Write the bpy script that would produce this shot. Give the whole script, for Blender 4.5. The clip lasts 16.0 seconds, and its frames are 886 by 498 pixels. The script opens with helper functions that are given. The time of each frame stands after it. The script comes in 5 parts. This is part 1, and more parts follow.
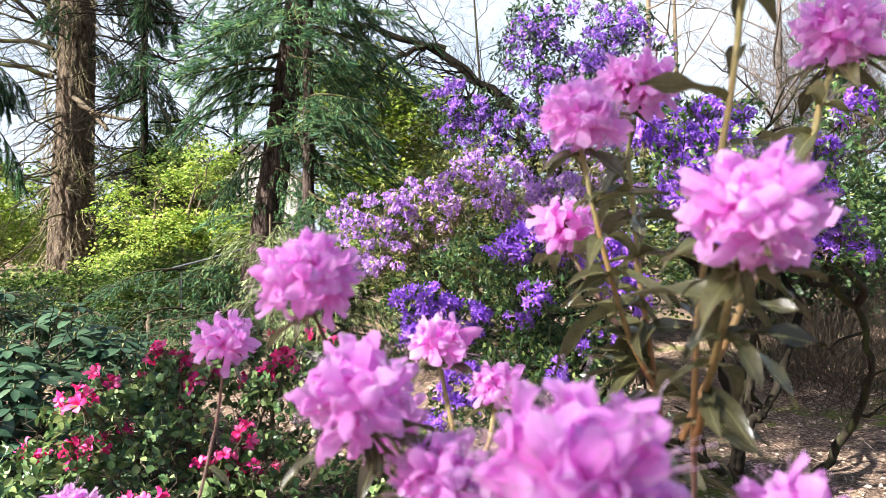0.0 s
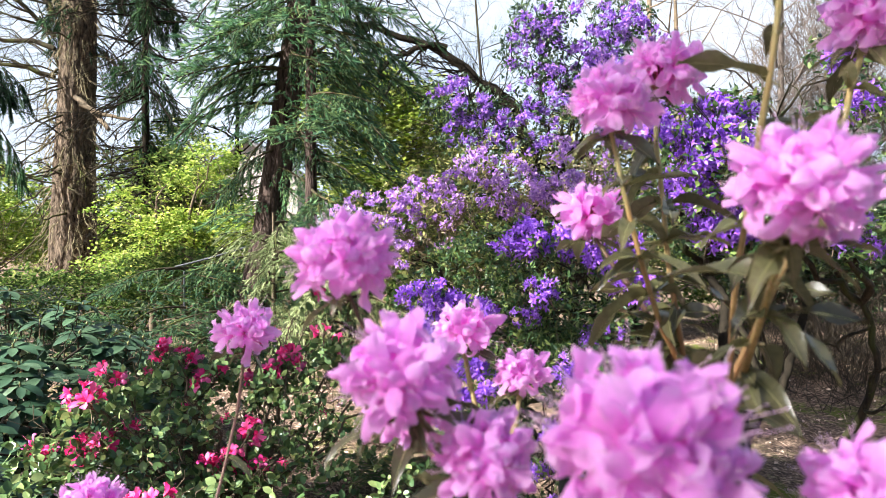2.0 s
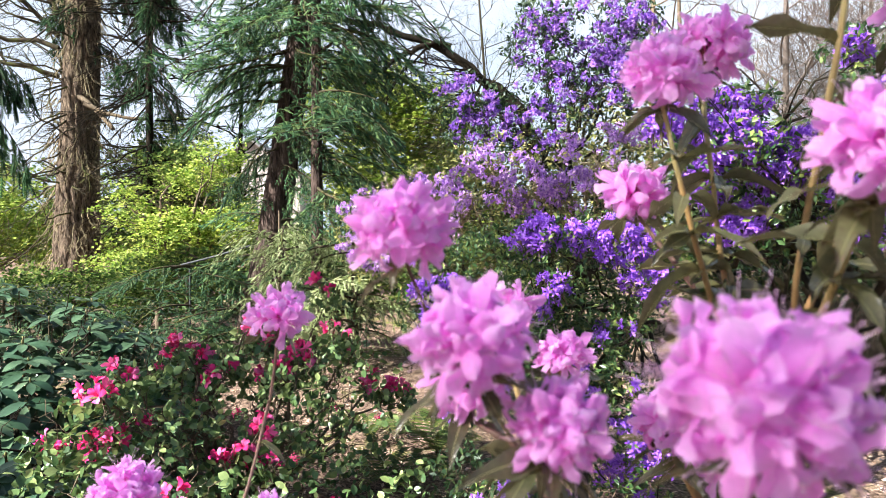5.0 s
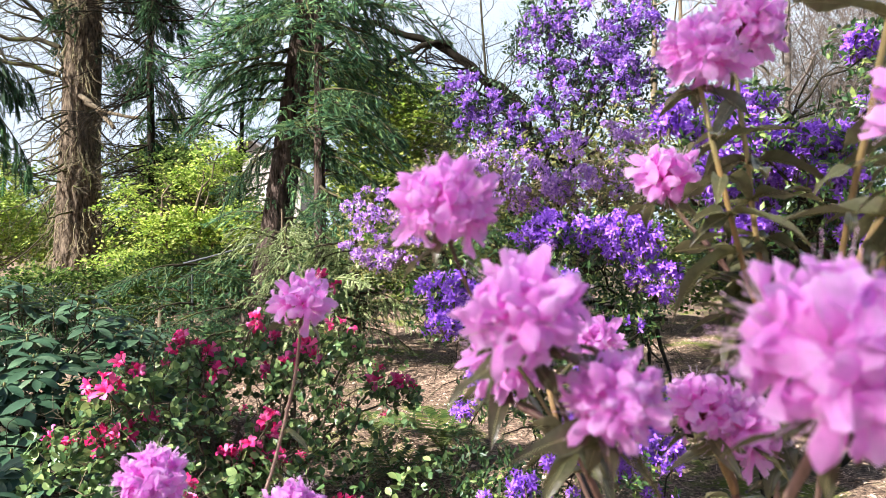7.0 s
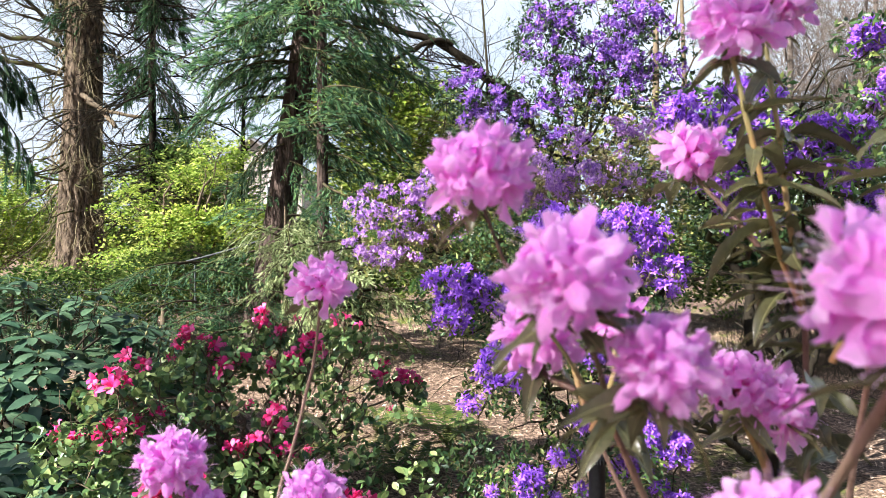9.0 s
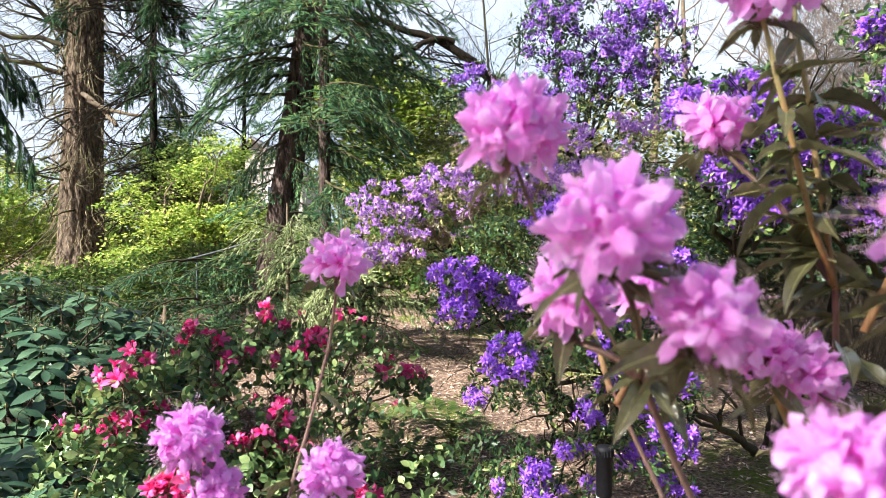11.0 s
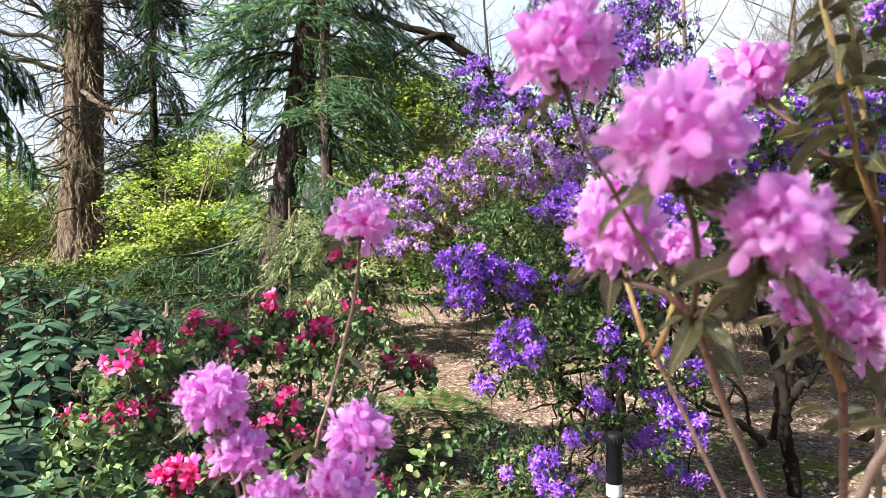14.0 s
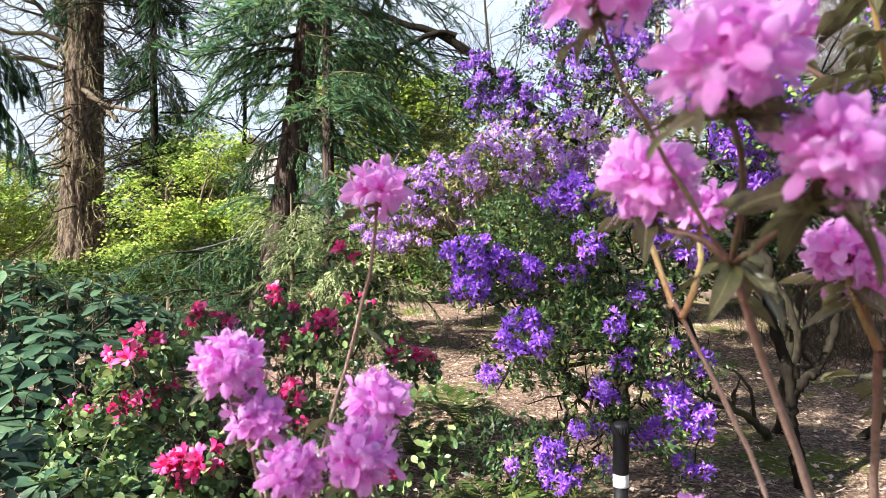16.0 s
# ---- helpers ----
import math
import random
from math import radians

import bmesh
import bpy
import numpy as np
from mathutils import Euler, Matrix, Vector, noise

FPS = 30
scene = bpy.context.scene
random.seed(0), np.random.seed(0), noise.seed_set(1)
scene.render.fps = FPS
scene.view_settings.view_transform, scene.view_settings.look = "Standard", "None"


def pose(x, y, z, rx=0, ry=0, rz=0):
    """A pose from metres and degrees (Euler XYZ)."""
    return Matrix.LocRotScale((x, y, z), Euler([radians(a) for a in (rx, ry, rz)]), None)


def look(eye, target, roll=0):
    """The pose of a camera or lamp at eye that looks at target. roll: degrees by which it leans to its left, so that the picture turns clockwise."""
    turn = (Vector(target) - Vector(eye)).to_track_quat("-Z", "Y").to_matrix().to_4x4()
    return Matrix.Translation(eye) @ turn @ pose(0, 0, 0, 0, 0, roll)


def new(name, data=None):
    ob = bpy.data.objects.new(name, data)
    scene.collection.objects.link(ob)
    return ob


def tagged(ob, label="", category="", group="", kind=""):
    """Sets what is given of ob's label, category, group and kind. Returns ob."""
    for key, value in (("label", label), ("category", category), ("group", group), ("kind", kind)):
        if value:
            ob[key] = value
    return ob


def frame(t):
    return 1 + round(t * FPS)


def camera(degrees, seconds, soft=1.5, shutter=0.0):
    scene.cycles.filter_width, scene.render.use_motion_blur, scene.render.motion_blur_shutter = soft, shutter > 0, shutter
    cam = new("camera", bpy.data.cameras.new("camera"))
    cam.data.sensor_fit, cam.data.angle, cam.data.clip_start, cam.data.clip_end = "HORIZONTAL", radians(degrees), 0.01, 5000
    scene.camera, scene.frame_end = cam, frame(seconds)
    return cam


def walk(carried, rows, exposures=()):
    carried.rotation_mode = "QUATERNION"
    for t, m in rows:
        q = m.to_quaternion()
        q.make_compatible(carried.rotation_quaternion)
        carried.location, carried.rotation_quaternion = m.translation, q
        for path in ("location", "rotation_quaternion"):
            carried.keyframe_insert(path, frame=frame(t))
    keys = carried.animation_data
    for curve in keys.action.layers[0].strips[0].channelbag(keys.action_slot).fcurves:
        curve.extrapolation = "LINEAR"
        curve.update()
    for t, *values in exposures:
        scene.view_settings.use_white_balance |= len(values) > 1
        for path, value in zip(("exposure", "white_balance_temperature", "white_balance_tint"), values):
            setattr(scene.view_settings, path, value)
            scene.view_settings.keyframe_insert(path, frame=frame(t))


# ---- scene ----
cam = camera(67.0, 16.0, 0.75)
cam.data.dof.use_dof, cam.data.dof.focus_distance, cam.data.dof.aperture_fstop = True, 4.2, 10.5
# seconds, eye x y z, yaw, pitch, roll
PATH = [
    (0.0, 0.0100, -0.0016, 1.3681, -0.142, -1.024, 0.145),
    (0.5, 0.0048, -0.0009, 1.3642, -0.122, -1.042, 0.016),
    (1.0, -0.0018, -0.0004, 1.3613, -0.087, -1.066, -0.047),
    (1.5, -0.0094, -0.0002, 1.3580, -0.101, -1.061, 0.104),
    (2.0, -0.0162, 0.0007, 1.3539, -0.109, -1.046, 0.080),
    (2.5, -0.0224, 0.0027, 1.3497, -0.040, -1.023, -0.030),
    (3.0, -0.0300, 0.0032, 1.3468, -0.023, -1.029, -0.018),
    (3.5, -0.0377, 0.0036, 1.3429, -0.002, -1.013, 0.146),
    (4.0, -0.0443, 0.0048, 1.3390, 0.010, -1.027, 0.090),
    (6.5, -0.0809, 0.0129, 1.3206, 0.083, -1.074, 0.026),
    (7.0, -0.0886, 0.0130, 1.3158, 0.065, -1.068, 0.048),
    (7.5, -0.0942, 0.0161, 1.3107, 0.077, -1.081, 0.016),
    (8.0, -0.1003, 0.0182, 1.3051, 0.095, -1.088, -0.060),
    (8.5, -0.1065, 0.0184, 1.2998, 0.109, -1.109, -0.096),
    (9.0, -0.1125, 0.0211, 1.2940, 0.145, -1.134, -0.057),
    (11.5, -0.1392, 0.0330, 1.2586, 0.192, -1.180, -0.196),
    (12.0, -0.1445, 0.0355, 1.2517, 0.161, -1.231, -0.287),
    (12.5, -0.1494, 0.0367, 1.2439, 0.147, -1.238, -0.310),
    (13.0, -0.1545, 0.0395, 1.2363, 0.154, -1.293, -0.363),
    (13.5, -0.1599, 0.0425, 1.2272, 0.177, -1.272, -0.299),
    (14.0, -0.1657, 0.0456, 1.2186, 0.152, -1.274, -0.324),
    (14.5, -0.1710, 0.0487, 1.2091, 0.149, -1.273, -0.296),
    (15.0, -0.1764, 0.0516, 1.1996, 0.134, -1.272, -0.332),
    (15.5, -0.1815, 0.0555, 1.1910, 0.146, -1.298, -0.366),
    (16.0, -0.1872, 0.0588, 1.1808, 0.149, -1.312, -0.357),
]
EXPOSURES = [(0.0, 2.12), (4.0, 2.10), (6.5, 2.04), (16.0, 2.03)]


def eye_pose(x, y, z, yaw, pitch, roll):
    c, s = math.cos(radians(pitch)), math.sin(radians(pitch))
    ahead = Vector((-math.sin(radians(yaw)) * c, math.cos(radians(yaw)) * c, s))
    return look((x, y, z), Vector((x, y, z)) + 2 * ahead, roll)


walk(cam, [(t, eye_pose(*p)) for t, *p in PATH], EXPOSURES)

# ---- world and sun ----
SUN_FROM = Vector((-0.70, -0.37, 0.60)).normalized()
world = bpy.data.worlds.new("sky")
world.use_nodes = True
scene.world = world
wn = world.node_tree.nodes
sky = wn.new("ShaderNodeTexSky")
sky.sky_type, sky.sun_disc = "NISHITA", False
sky.sun_elevation = math.asin(SUN_FROM.z)
sky.sun_rotation = math.atan2(SUN_FROM.x, SUN_FROM.y)
sky.air_density, sky.dust_density, sky.ozone_density = 1.0, 1.6, 1.2
world.node_tree.links.new(sky.outputs[0], wn["Background"].inputs[0])
wn["Background"].inputs[1].default_value = 0.050
sun_data = bpy.data.lights.new("sun", "SUN")
sun_data.energy, sun_data.angle, sun_data.color = 5.4, radians(0.5), (0.975, 0.97, 0.93)
sun = new("sun", sun_data)
sun.matrix_world = look(SUN_FROM * 60, (0, 0, 0))
scene.view_settings.exposure = 0.0


# ---- materials ----
def shader(name):
    m = bpy.data.materials.new(name)
    m.use_nodes = True
    nt = m.node_tree
    nt.nodes.clear()
    return m, nt, nt.nodes.new("ShaderNodeOutputMaterial")


def node(nt, kind, **kw):
    n = nt.nodes.new(kind)
    for k, v in kw.items():
        n.inputs[k.replace("_", " ")].default_value = v
    return n


def ramp(nt, fac, *stops):
    r = nt.nodes.new("ShaderNodeValToRGB")
    while len(r.color_ramp.elements) < len(stops):
        r.color_ramp.elements.new(0.5)
    for e, (p, c) in zip(r.color_ramp.elements, stops):
        e.position, e.color = p, (*c, 1)
    nt.links.new(fac, r.inputs[0])
    return r.outputs[0]


def mix(nt, a, b, fac, how="MIX"):
    m = nt.nodes.new("ShaderNodeMix")
    m.data_type, m.blend_type = "RGBA", how
    for sock, v in ((m.inputs[0], fac), (m.inputs[6], a), (m.inputs[7], b)):
        if hasattr(v, "is_linked"):
            nt.links.new(v, sock)
        else:
            sock.default_value = v if not isinstance(v, tuple) else (*v, 1)
    return m.outputs[2]


def noise_of(nt, scale, detail=3.0, rough=0.6, stretch=None):
    tc = nt.nodes.new("ShaderNodeTexCoord")
    n = node(nt, "ShaderNodeTexNoise", Scale=scale, Detail=detail, Roughness=rough)
    if stretch:
        mp = nt.nodes.new("ShaderNodeMapping")
        mp.inputs["Scale"].default_value = stretch
        nt.links.new(tc.outputs["Object"], mp.inputs[0])
        nt.links.new(mp.outputs[0], n.inputs["Vector"])
    else:
        nt.links.new(tc.outputs["Object"], n.inputs["Vector"])
    return n.outputs[0]


def thin(name, dark, mid, light, rough=0.45, through_light=0.3, spec=0.5, grain=60.0, along=None, bump=0.15, obrand=0.0, mottle=0.55):
    """Leaf or petal: colour by piece, fine grain, part of the light passing through."""
    m, nt, out = shader(name)
    geo = nt.nodes.new("ShaderNodeNewGeometry")
    c = ramp(nt, geo.outputs["Random Per Island"], (0.0, dark), (0.62, mid), (1.0, light))
    g = noise_of(nt, grain)
    c = mix(nt, c, ramp(nt, g, (0.3, (0.62, 0.62, 0.62)), (0.7, (1.25, 1.25, 1.25))), mottle, "MULTIPLY")
    if along:
        at = nt.nodes.new("ShaderNodeAttribute")
        at.attribute_name = "along"
        c = mix(nt, c, ramp(nt, at.outputs["Fac"], *along), 1.0, "MULTIPLY")
    if obrand:
        oi = nt.nodes.new("ShaderNodeObjectInfo")
        c = mix(nt, c, ramp(nt, oi.outputs["Random"], (0, (1 - obrand,) * 3), (1, (1 + obrand,) * 3)), 1.0, "MULTIPLY")
    p = node(nt, "ShaderNodeBsdfPrincipled", Roughness=rough)
    p.inputs["Specular IOR Level"].default_value = spec
    tr = nt.nodes.new("ShaderNodeBsdfTranslucent")
    b = node(nt, "ShaderNodeBump", Strength=bump, Distance=0.002)
    nt.links.new(g, b.inputs["Height"])
    nt.links.new(b.outputs[0], p.inputs["Normal"])
    nt.links.new(c, p.inputs["Base Color"])
    nt.links.new(c, tr.inputs["Color"])
    mx = node(nt, "ShaderNodeMixShader", Fac=through_light)
    nt.links.new(p.outputs[0], mx.inputs[1])
    nt.links.new(tr.outputs[0], mx.inputs[2])
    nt.links.new(mx.outputs[0], out.inputs[0])
    return m


def solid(name, a, b, scale=20.0, rough=0.8, bump=0.4, stretch=None, third=None, spec=0.15, depth=0.01, along=None):
    """Bark, stems, plaster and the like: two tones in grain and blotches, with relief."""
    m, nt, out = shader(name)
    n1 = noise_of(nt, scale, 6.0, 0.65, stretch)
    n2 = noise_of(nt, scale * 0.17, 3.0, 0.6, stretch)
    c = ramp(nt, n1, (0.32, a), (0.68, b))
    if third:
        c = mix(nt, c, third, ramp(nt, n2, (0.5, (0, 0, 0)), (0.66, (1, 1, 1))))
    else:
        c = mix(nt, c, ramp(nt, n2, (0.3, (0.7, 0.7, 0.7)), (0.7, (1.2, 1.2, 1.2))), 0.7, "MULTIPLY")
    if along:
        at = nt.nodes.new("ShaderNodeAttribute")
        at.attribute_name = "along"
        c = mix(nt, c, ramp(nt, at.outputs["Fac"], *along), 1.0, "MULTIPLY")
    p = node(nt, "ShaderNodeBsdfPrincipled", Roughness=rough)
    p.inputs["Specular IOR Level"].default_value = spec
    bp = node(nt, "ShaderNodeBump", Strength=bump, Distance=depth)
    nt.links.new(n1, bp.inputs["Height"])
    nt.links.new(bp.outputs[0], p.inputs["Normal"])
    nt.links.new(c, p.inputs["Base Color"])
    nt.links.new(p.outputs[0], out.inputs[0])
    return m


PINK_ALONG = ((0.0, (0.92, 0.22, 0.55)), (0.28, (0.96, 0.50, 0.80)), (0.55, (1.0, 0.90, 0.97)), (0.85, (1.0, 1.10, 1.0)), (1.0, (1.03, 1.35, 1.06)))
PINK = thin("pink_petal", (0.95, 0.38, 0.88), (0.97, 0.45, 0.94), (0.98, 0.54, 0.97), 0.6, 0.55, 0.2, 7, PINK_ALONG, 0.1, 0.0, 0.22)
STAMEN = thin("stamen", (0.88, 0.52, 0.78), (0.9, 0.62, 0.80), (0.92, 0.72, 0.82), 0.5, 0.2, 0.3)
BUD_SCALE = thin("bud_scale", (0.20, 0.05, 0.06), (0.30, 0.07, 0.06), (0.34, 0.14, 0.07), 0.5, 0.1)
VIOLET = thin("violet_petal", (0.19, 0.05, 0.52), (0.33, 0.11, 0.70), (0.50, 0.23, 0.85), 0.55, 0.35, 0.2, 60, None, 0.1, 0.15)
DEEP_VIOLET = thin("deep_violet_petal", (0.11, 0.04, 0.30), (0.26, 0.11, 0.54), (0.60, 0.30, 0.76), 0.55, 0.3, 0.2, 60, None, 0.1, 0.3)
LILAC = thin("lilac_petal", (0.29, 0.11, 0.53), (0.53, 0.28, 0.72), (0.90, 0.62, 0.88), 0.55, 0.35, 0.2, 60, None, 0.1, 0.2)
RED = thin("red_petal", (0.66, 0.012, 0.11), (0.84, 0.045, 0.25), (0.90, 0.17, 0.42), 0.5, 0.3, 0.25, 60, None, 0.1, 0.15)
BRONZE_LEAF = thin("bronze_leaf", (0.105, 0.075, 0.088), (0.135, 0.135, 0.060), (0.24, 0.23, 0.11), 0.26, 0.35, 0.9, 14, ((0.0, (1.15, 1.0, 0.8)), (0.35, (1, 1, 1)), (1.0, (0.95, 0.8, 0.85))), 0.35, 0.4)
LEAF_RIB = thin("leaf_rib", (0.22, 0.20, 0.08), (0.27, 0.25, 0.10), (0.32, 0.27, 0.13), 0.4, 0.2, 0.4)
SMALL_LEAF = thin("small_leaf", (0.018, 0.05, 0.016), (0.055, 0.105, 0.034), (0.24, 0.29, 0.08), 0.35, 0.25, 0.35)
TWIG_LEAF = thin("twig_leaf", (0.07, 0.095, 0.028), (0.19, 0.20, 0.055), (0.50, 0.46, 0.16), 0.4, 0.35, 0.35)
# Near-black leaf; inside the lilac it carries the shade between the boughs.
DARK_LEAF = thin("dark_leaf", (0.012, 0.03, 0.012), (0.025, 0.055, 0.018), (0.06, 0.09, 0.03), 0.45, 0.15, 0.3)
BROAD_LEAF = thin("broad_leaf", (0.03, 0.072, 0.038), (0.082, 0.142, 0.074), (0.20, 0.27, 0.15), 0.42, 0.15, 0.4, 30, None, 0.25, 0.25)
ROUND_LEAF = thin("round_leaf", (0.055, 0.12, 0.042), (0.15, 0.23, 0.078), (0.38, 0.46, 0.17), 0.40, 0.25, 0.4, 40, None, 0.2, 0.25)
NEEDLE = thin("fir_needle", (0.030, 0.080, 0.042), (0.070, 0.150, 0.070), (0.20, 0.30, 0.11), 0.55, 0.4, 0.2, 6, None, 0.0, 0.5)
NEEDLE_DARK = thin("dark_needle", (0.008, 0.026, 0.011), (0.02, 0.055, 0.02), (0.05, 0.10, 0.032), 0.6, 0.2, 0.1, 6, None, 0.0, 0.4)
# Pale needle colour holds the sunlight on the small spruces' shoots.
NEEDLE_PALE = thin("sunlit_needle", (0.16, 0.22, 0.09), (0.32, 0.38, 0.17), (0.50, 0.55, 0.30), 0.6, 0.3, 0.1, 6, None, 0.0, 0.3)
BRUSH = solid("brush_stem", (0.018, 0.014, 0.011), (0.085, 0.064, 0.045), 30, 0.9, 0.2)
TWIG_HAZE = solid("twig_haze", (0.075, 0.058, 0.05), (0.18, 0.145, 0.125), 10, 0.9, 0.2)
SPRAY_TONES = ((0.0, (0.62, 0.74, 0.6)), (0.5, (1.0, 1.0, 1.0)), (1.0, (1.35, 1.22, 1.1)))
FRESH = thin("fresh_leaf", (0.11, 0.20, 0.03), (0.32, 0.42, 0.07), (0.66, 0.70, 0.24), 0.5, 0.6, 0.3, 8, SPRAY_TONES)
WOODS = thin("woods_leaf", (0.035, 0.075, 0.018), (0.105, 0.165, 0.040), (0.32, 0.36, 0.11), 0.6, 0.4, 0.05, 4, SPRAY_TONES)
FERN = thin("fern_leaf", (0.03, 0.06, 0.012), (0.07, 0.10, 0.022), (0.17, 0.17, 0.045), 0.5, 0.3, 0.3)
LITTER = thin("dry_litter", (0.07, 0.045, 0.034), (0.38, 0.255, 0.185), (0.76, 0.58, 0.45), 0.85, 0.05, 0.2)
CANE = solid("cane_bark", (0.17, 0.145, 0.065), (0.35, 0.30, 0.155), 260, 0.6, 0.3, (1, 1, 0.2), (0.30, 0.20, 0.09), 0.4, 0.002, ((0.0, (1.1, 1.12, 0.95)), (0.45, (1.1, 0.92, 0.72)), (0.9, (0.85, 0.50, 0.40))))
CANE_LOW = solid("old_cane_bark", (0.24, 0.16, 0.135), (0.42, 0.31, 0.26), 260, 0.65, 0.3, (1, 1, 0.2), (0.30, 0.22, 0.17), 0.35, 0.002, ((0.0, (0.5, 0.32, 0.3)), (0.12, (0.85, 0.75, 0.72)), (0.35, (1.15, 1.15, 1.15)), (1.0, (1.2, 1.25, 1.25))))
CANE_DARK = solid("dark_cane_bark", (0.06, 0.026, 0.02), (0.15, 0.07, 0.05), 260, 0.55, 0.3, (1, 1, 0.2), (0.12, 0.09, 0.04), 0.4, 0.002)
HEMLOCK_BARK = solid("hemlock_bark", (0.010, 0.007, 0.006), (0.15, 0.105, 0.09), 20, 0.95, 1.0, (1, 1, 0.2), None, 0.1, 0.10)
SHRUB_BARK = solid("shrub_bark", (0.010, 0.008, 0.006), (0.042, 0.032, 0.022), 50, 0.9, 0.6, (1, 1, 0.3), (0.035, 0.04, 0.012))
LIMB_BARK = solid("limb_bark", (0.006, 0.005, 0.004), (0.025, 0.02, 0.014), 20, 0.9, 0.6, (1, 1, 0.3), None, 0.05)
TWIG = solid("twig_bark", (0.06, 0.045, 0.03), (0.16, 0.12, 0.08), 60, 0.85, 0.3)
# Lighter than twig_bark; on the lilac this paints twigs catching the sun.
PALE_TWIG = solid("pale_twig_bark", (0.10, 0.08, 0.05), (0.34, 0.28, 0.17), 50, 0.85, 0.3)
FIR_BARK = solid("fir_bark", (0.008, 0.006, 0.005), (0.27, 0.20, 0.145), 22, 0.95, 1.0, (1, 1, 0.3), None, 0.1, 0.12)
MOSSY_BARK = solid("mossy_bark", (0.018, 0.014, 0.009), (0.06, 0.046, 0.026), 14, 0.9, 0.8, (1, 1, 0.3), (0.07, 0.075, 0.02), 0.2, 0.03)
PALE_BARK = solid("pale_bark", (0.07, 0.05, 0.034), (0.21, 0.16, 0.105), 8, 0.9, 0.5, (1, 1, 0.3), None, 0.2, 0.03)
BLACK_PLASTIC = solid("black_plastic", (0.004, 0.004, 0.005), (0.010, 0.010, 0.012), 90, 0.6, 0.1, None, None, 0.15, 0.001)
WHITE_PLASTIC = solid("white_plastic", (0.55, 0.56, 0.56), (0.78, 0.78, 0.77), 60, 0.5, 0.1, None, None, 0.4, 0.001)
WALL_PAINT = solid("pale_wall", (0.36, 0.31, 0.285), (0.46, 0.40, 0.375), 3, 0.8, 0.1)
ROOF_TILE = solid("roof_tile", (0.14, 0.13, 0.13), (0.26, 0.25, 0.25), 12, 0.85, 0.3)
WIRE = solid("grey_wire", (0.03, 0.032, 0.034), (0.09, 0.095, 0.10), 30, 0.6, 0.1)
GLASS_DARK = solid("window_glass", (0.02, 0.025, 0.03), (0.05, 0.06, 0.07), 2, 0.08, 0.0, None, None, 0.6)


def ground_material():
    m, nt, out = shader("forest_floor")
    fine, mid, big = noise_of(nt, 45, 8, 0.7), noise_of(nt, 7, 5, 0.65), noise_of(nt, 0.9, 4, 0.6)
    soil = ramp(nt, fine, (0.36, (0.030, 0.021, 0.017)), (0.53, (0.22, 0.152, 0.115)), (0.68, (0.62, 0.47, 0.36)))
    soil = mix(nt, soil, ramp(nt, mid, (0.3, (0.35, 0.31, 0.28)), (0.68, (1.45, 1.38, 1.3))), 0.8, "MULTIPLY")
    moss = ramp(nt, fine, (0.3, (0.05, 0.07, 0.012)), (0.7, (0.17, 0.19, 0.03)))
    c = mix(nt, soil, moss, ramp(nt, mix(nt, big, mid, 0.35), (0.53, (0, 0, 0)), (0.61, (1, 1, 1))))
    p = node(nt, "ShaderNodeBsdfPrincipled", Roughness=0.95)
    p.inputs["Specular IOR Level"].default_value = 0.15
    b = node(nt, "ShaderNodeBump", Strength=0.9, Distance=0.03)
    nt.links.new(fine, b.inputs["Height"])
    nt.links.new(b.outputs[0], p.inputs["Normal"])
    nt.links.new(c, p.inputs["Base Color"])
    nt.links.new(p.outputs[0], out.inputs[0])
    return m


GROUND = ground_material()


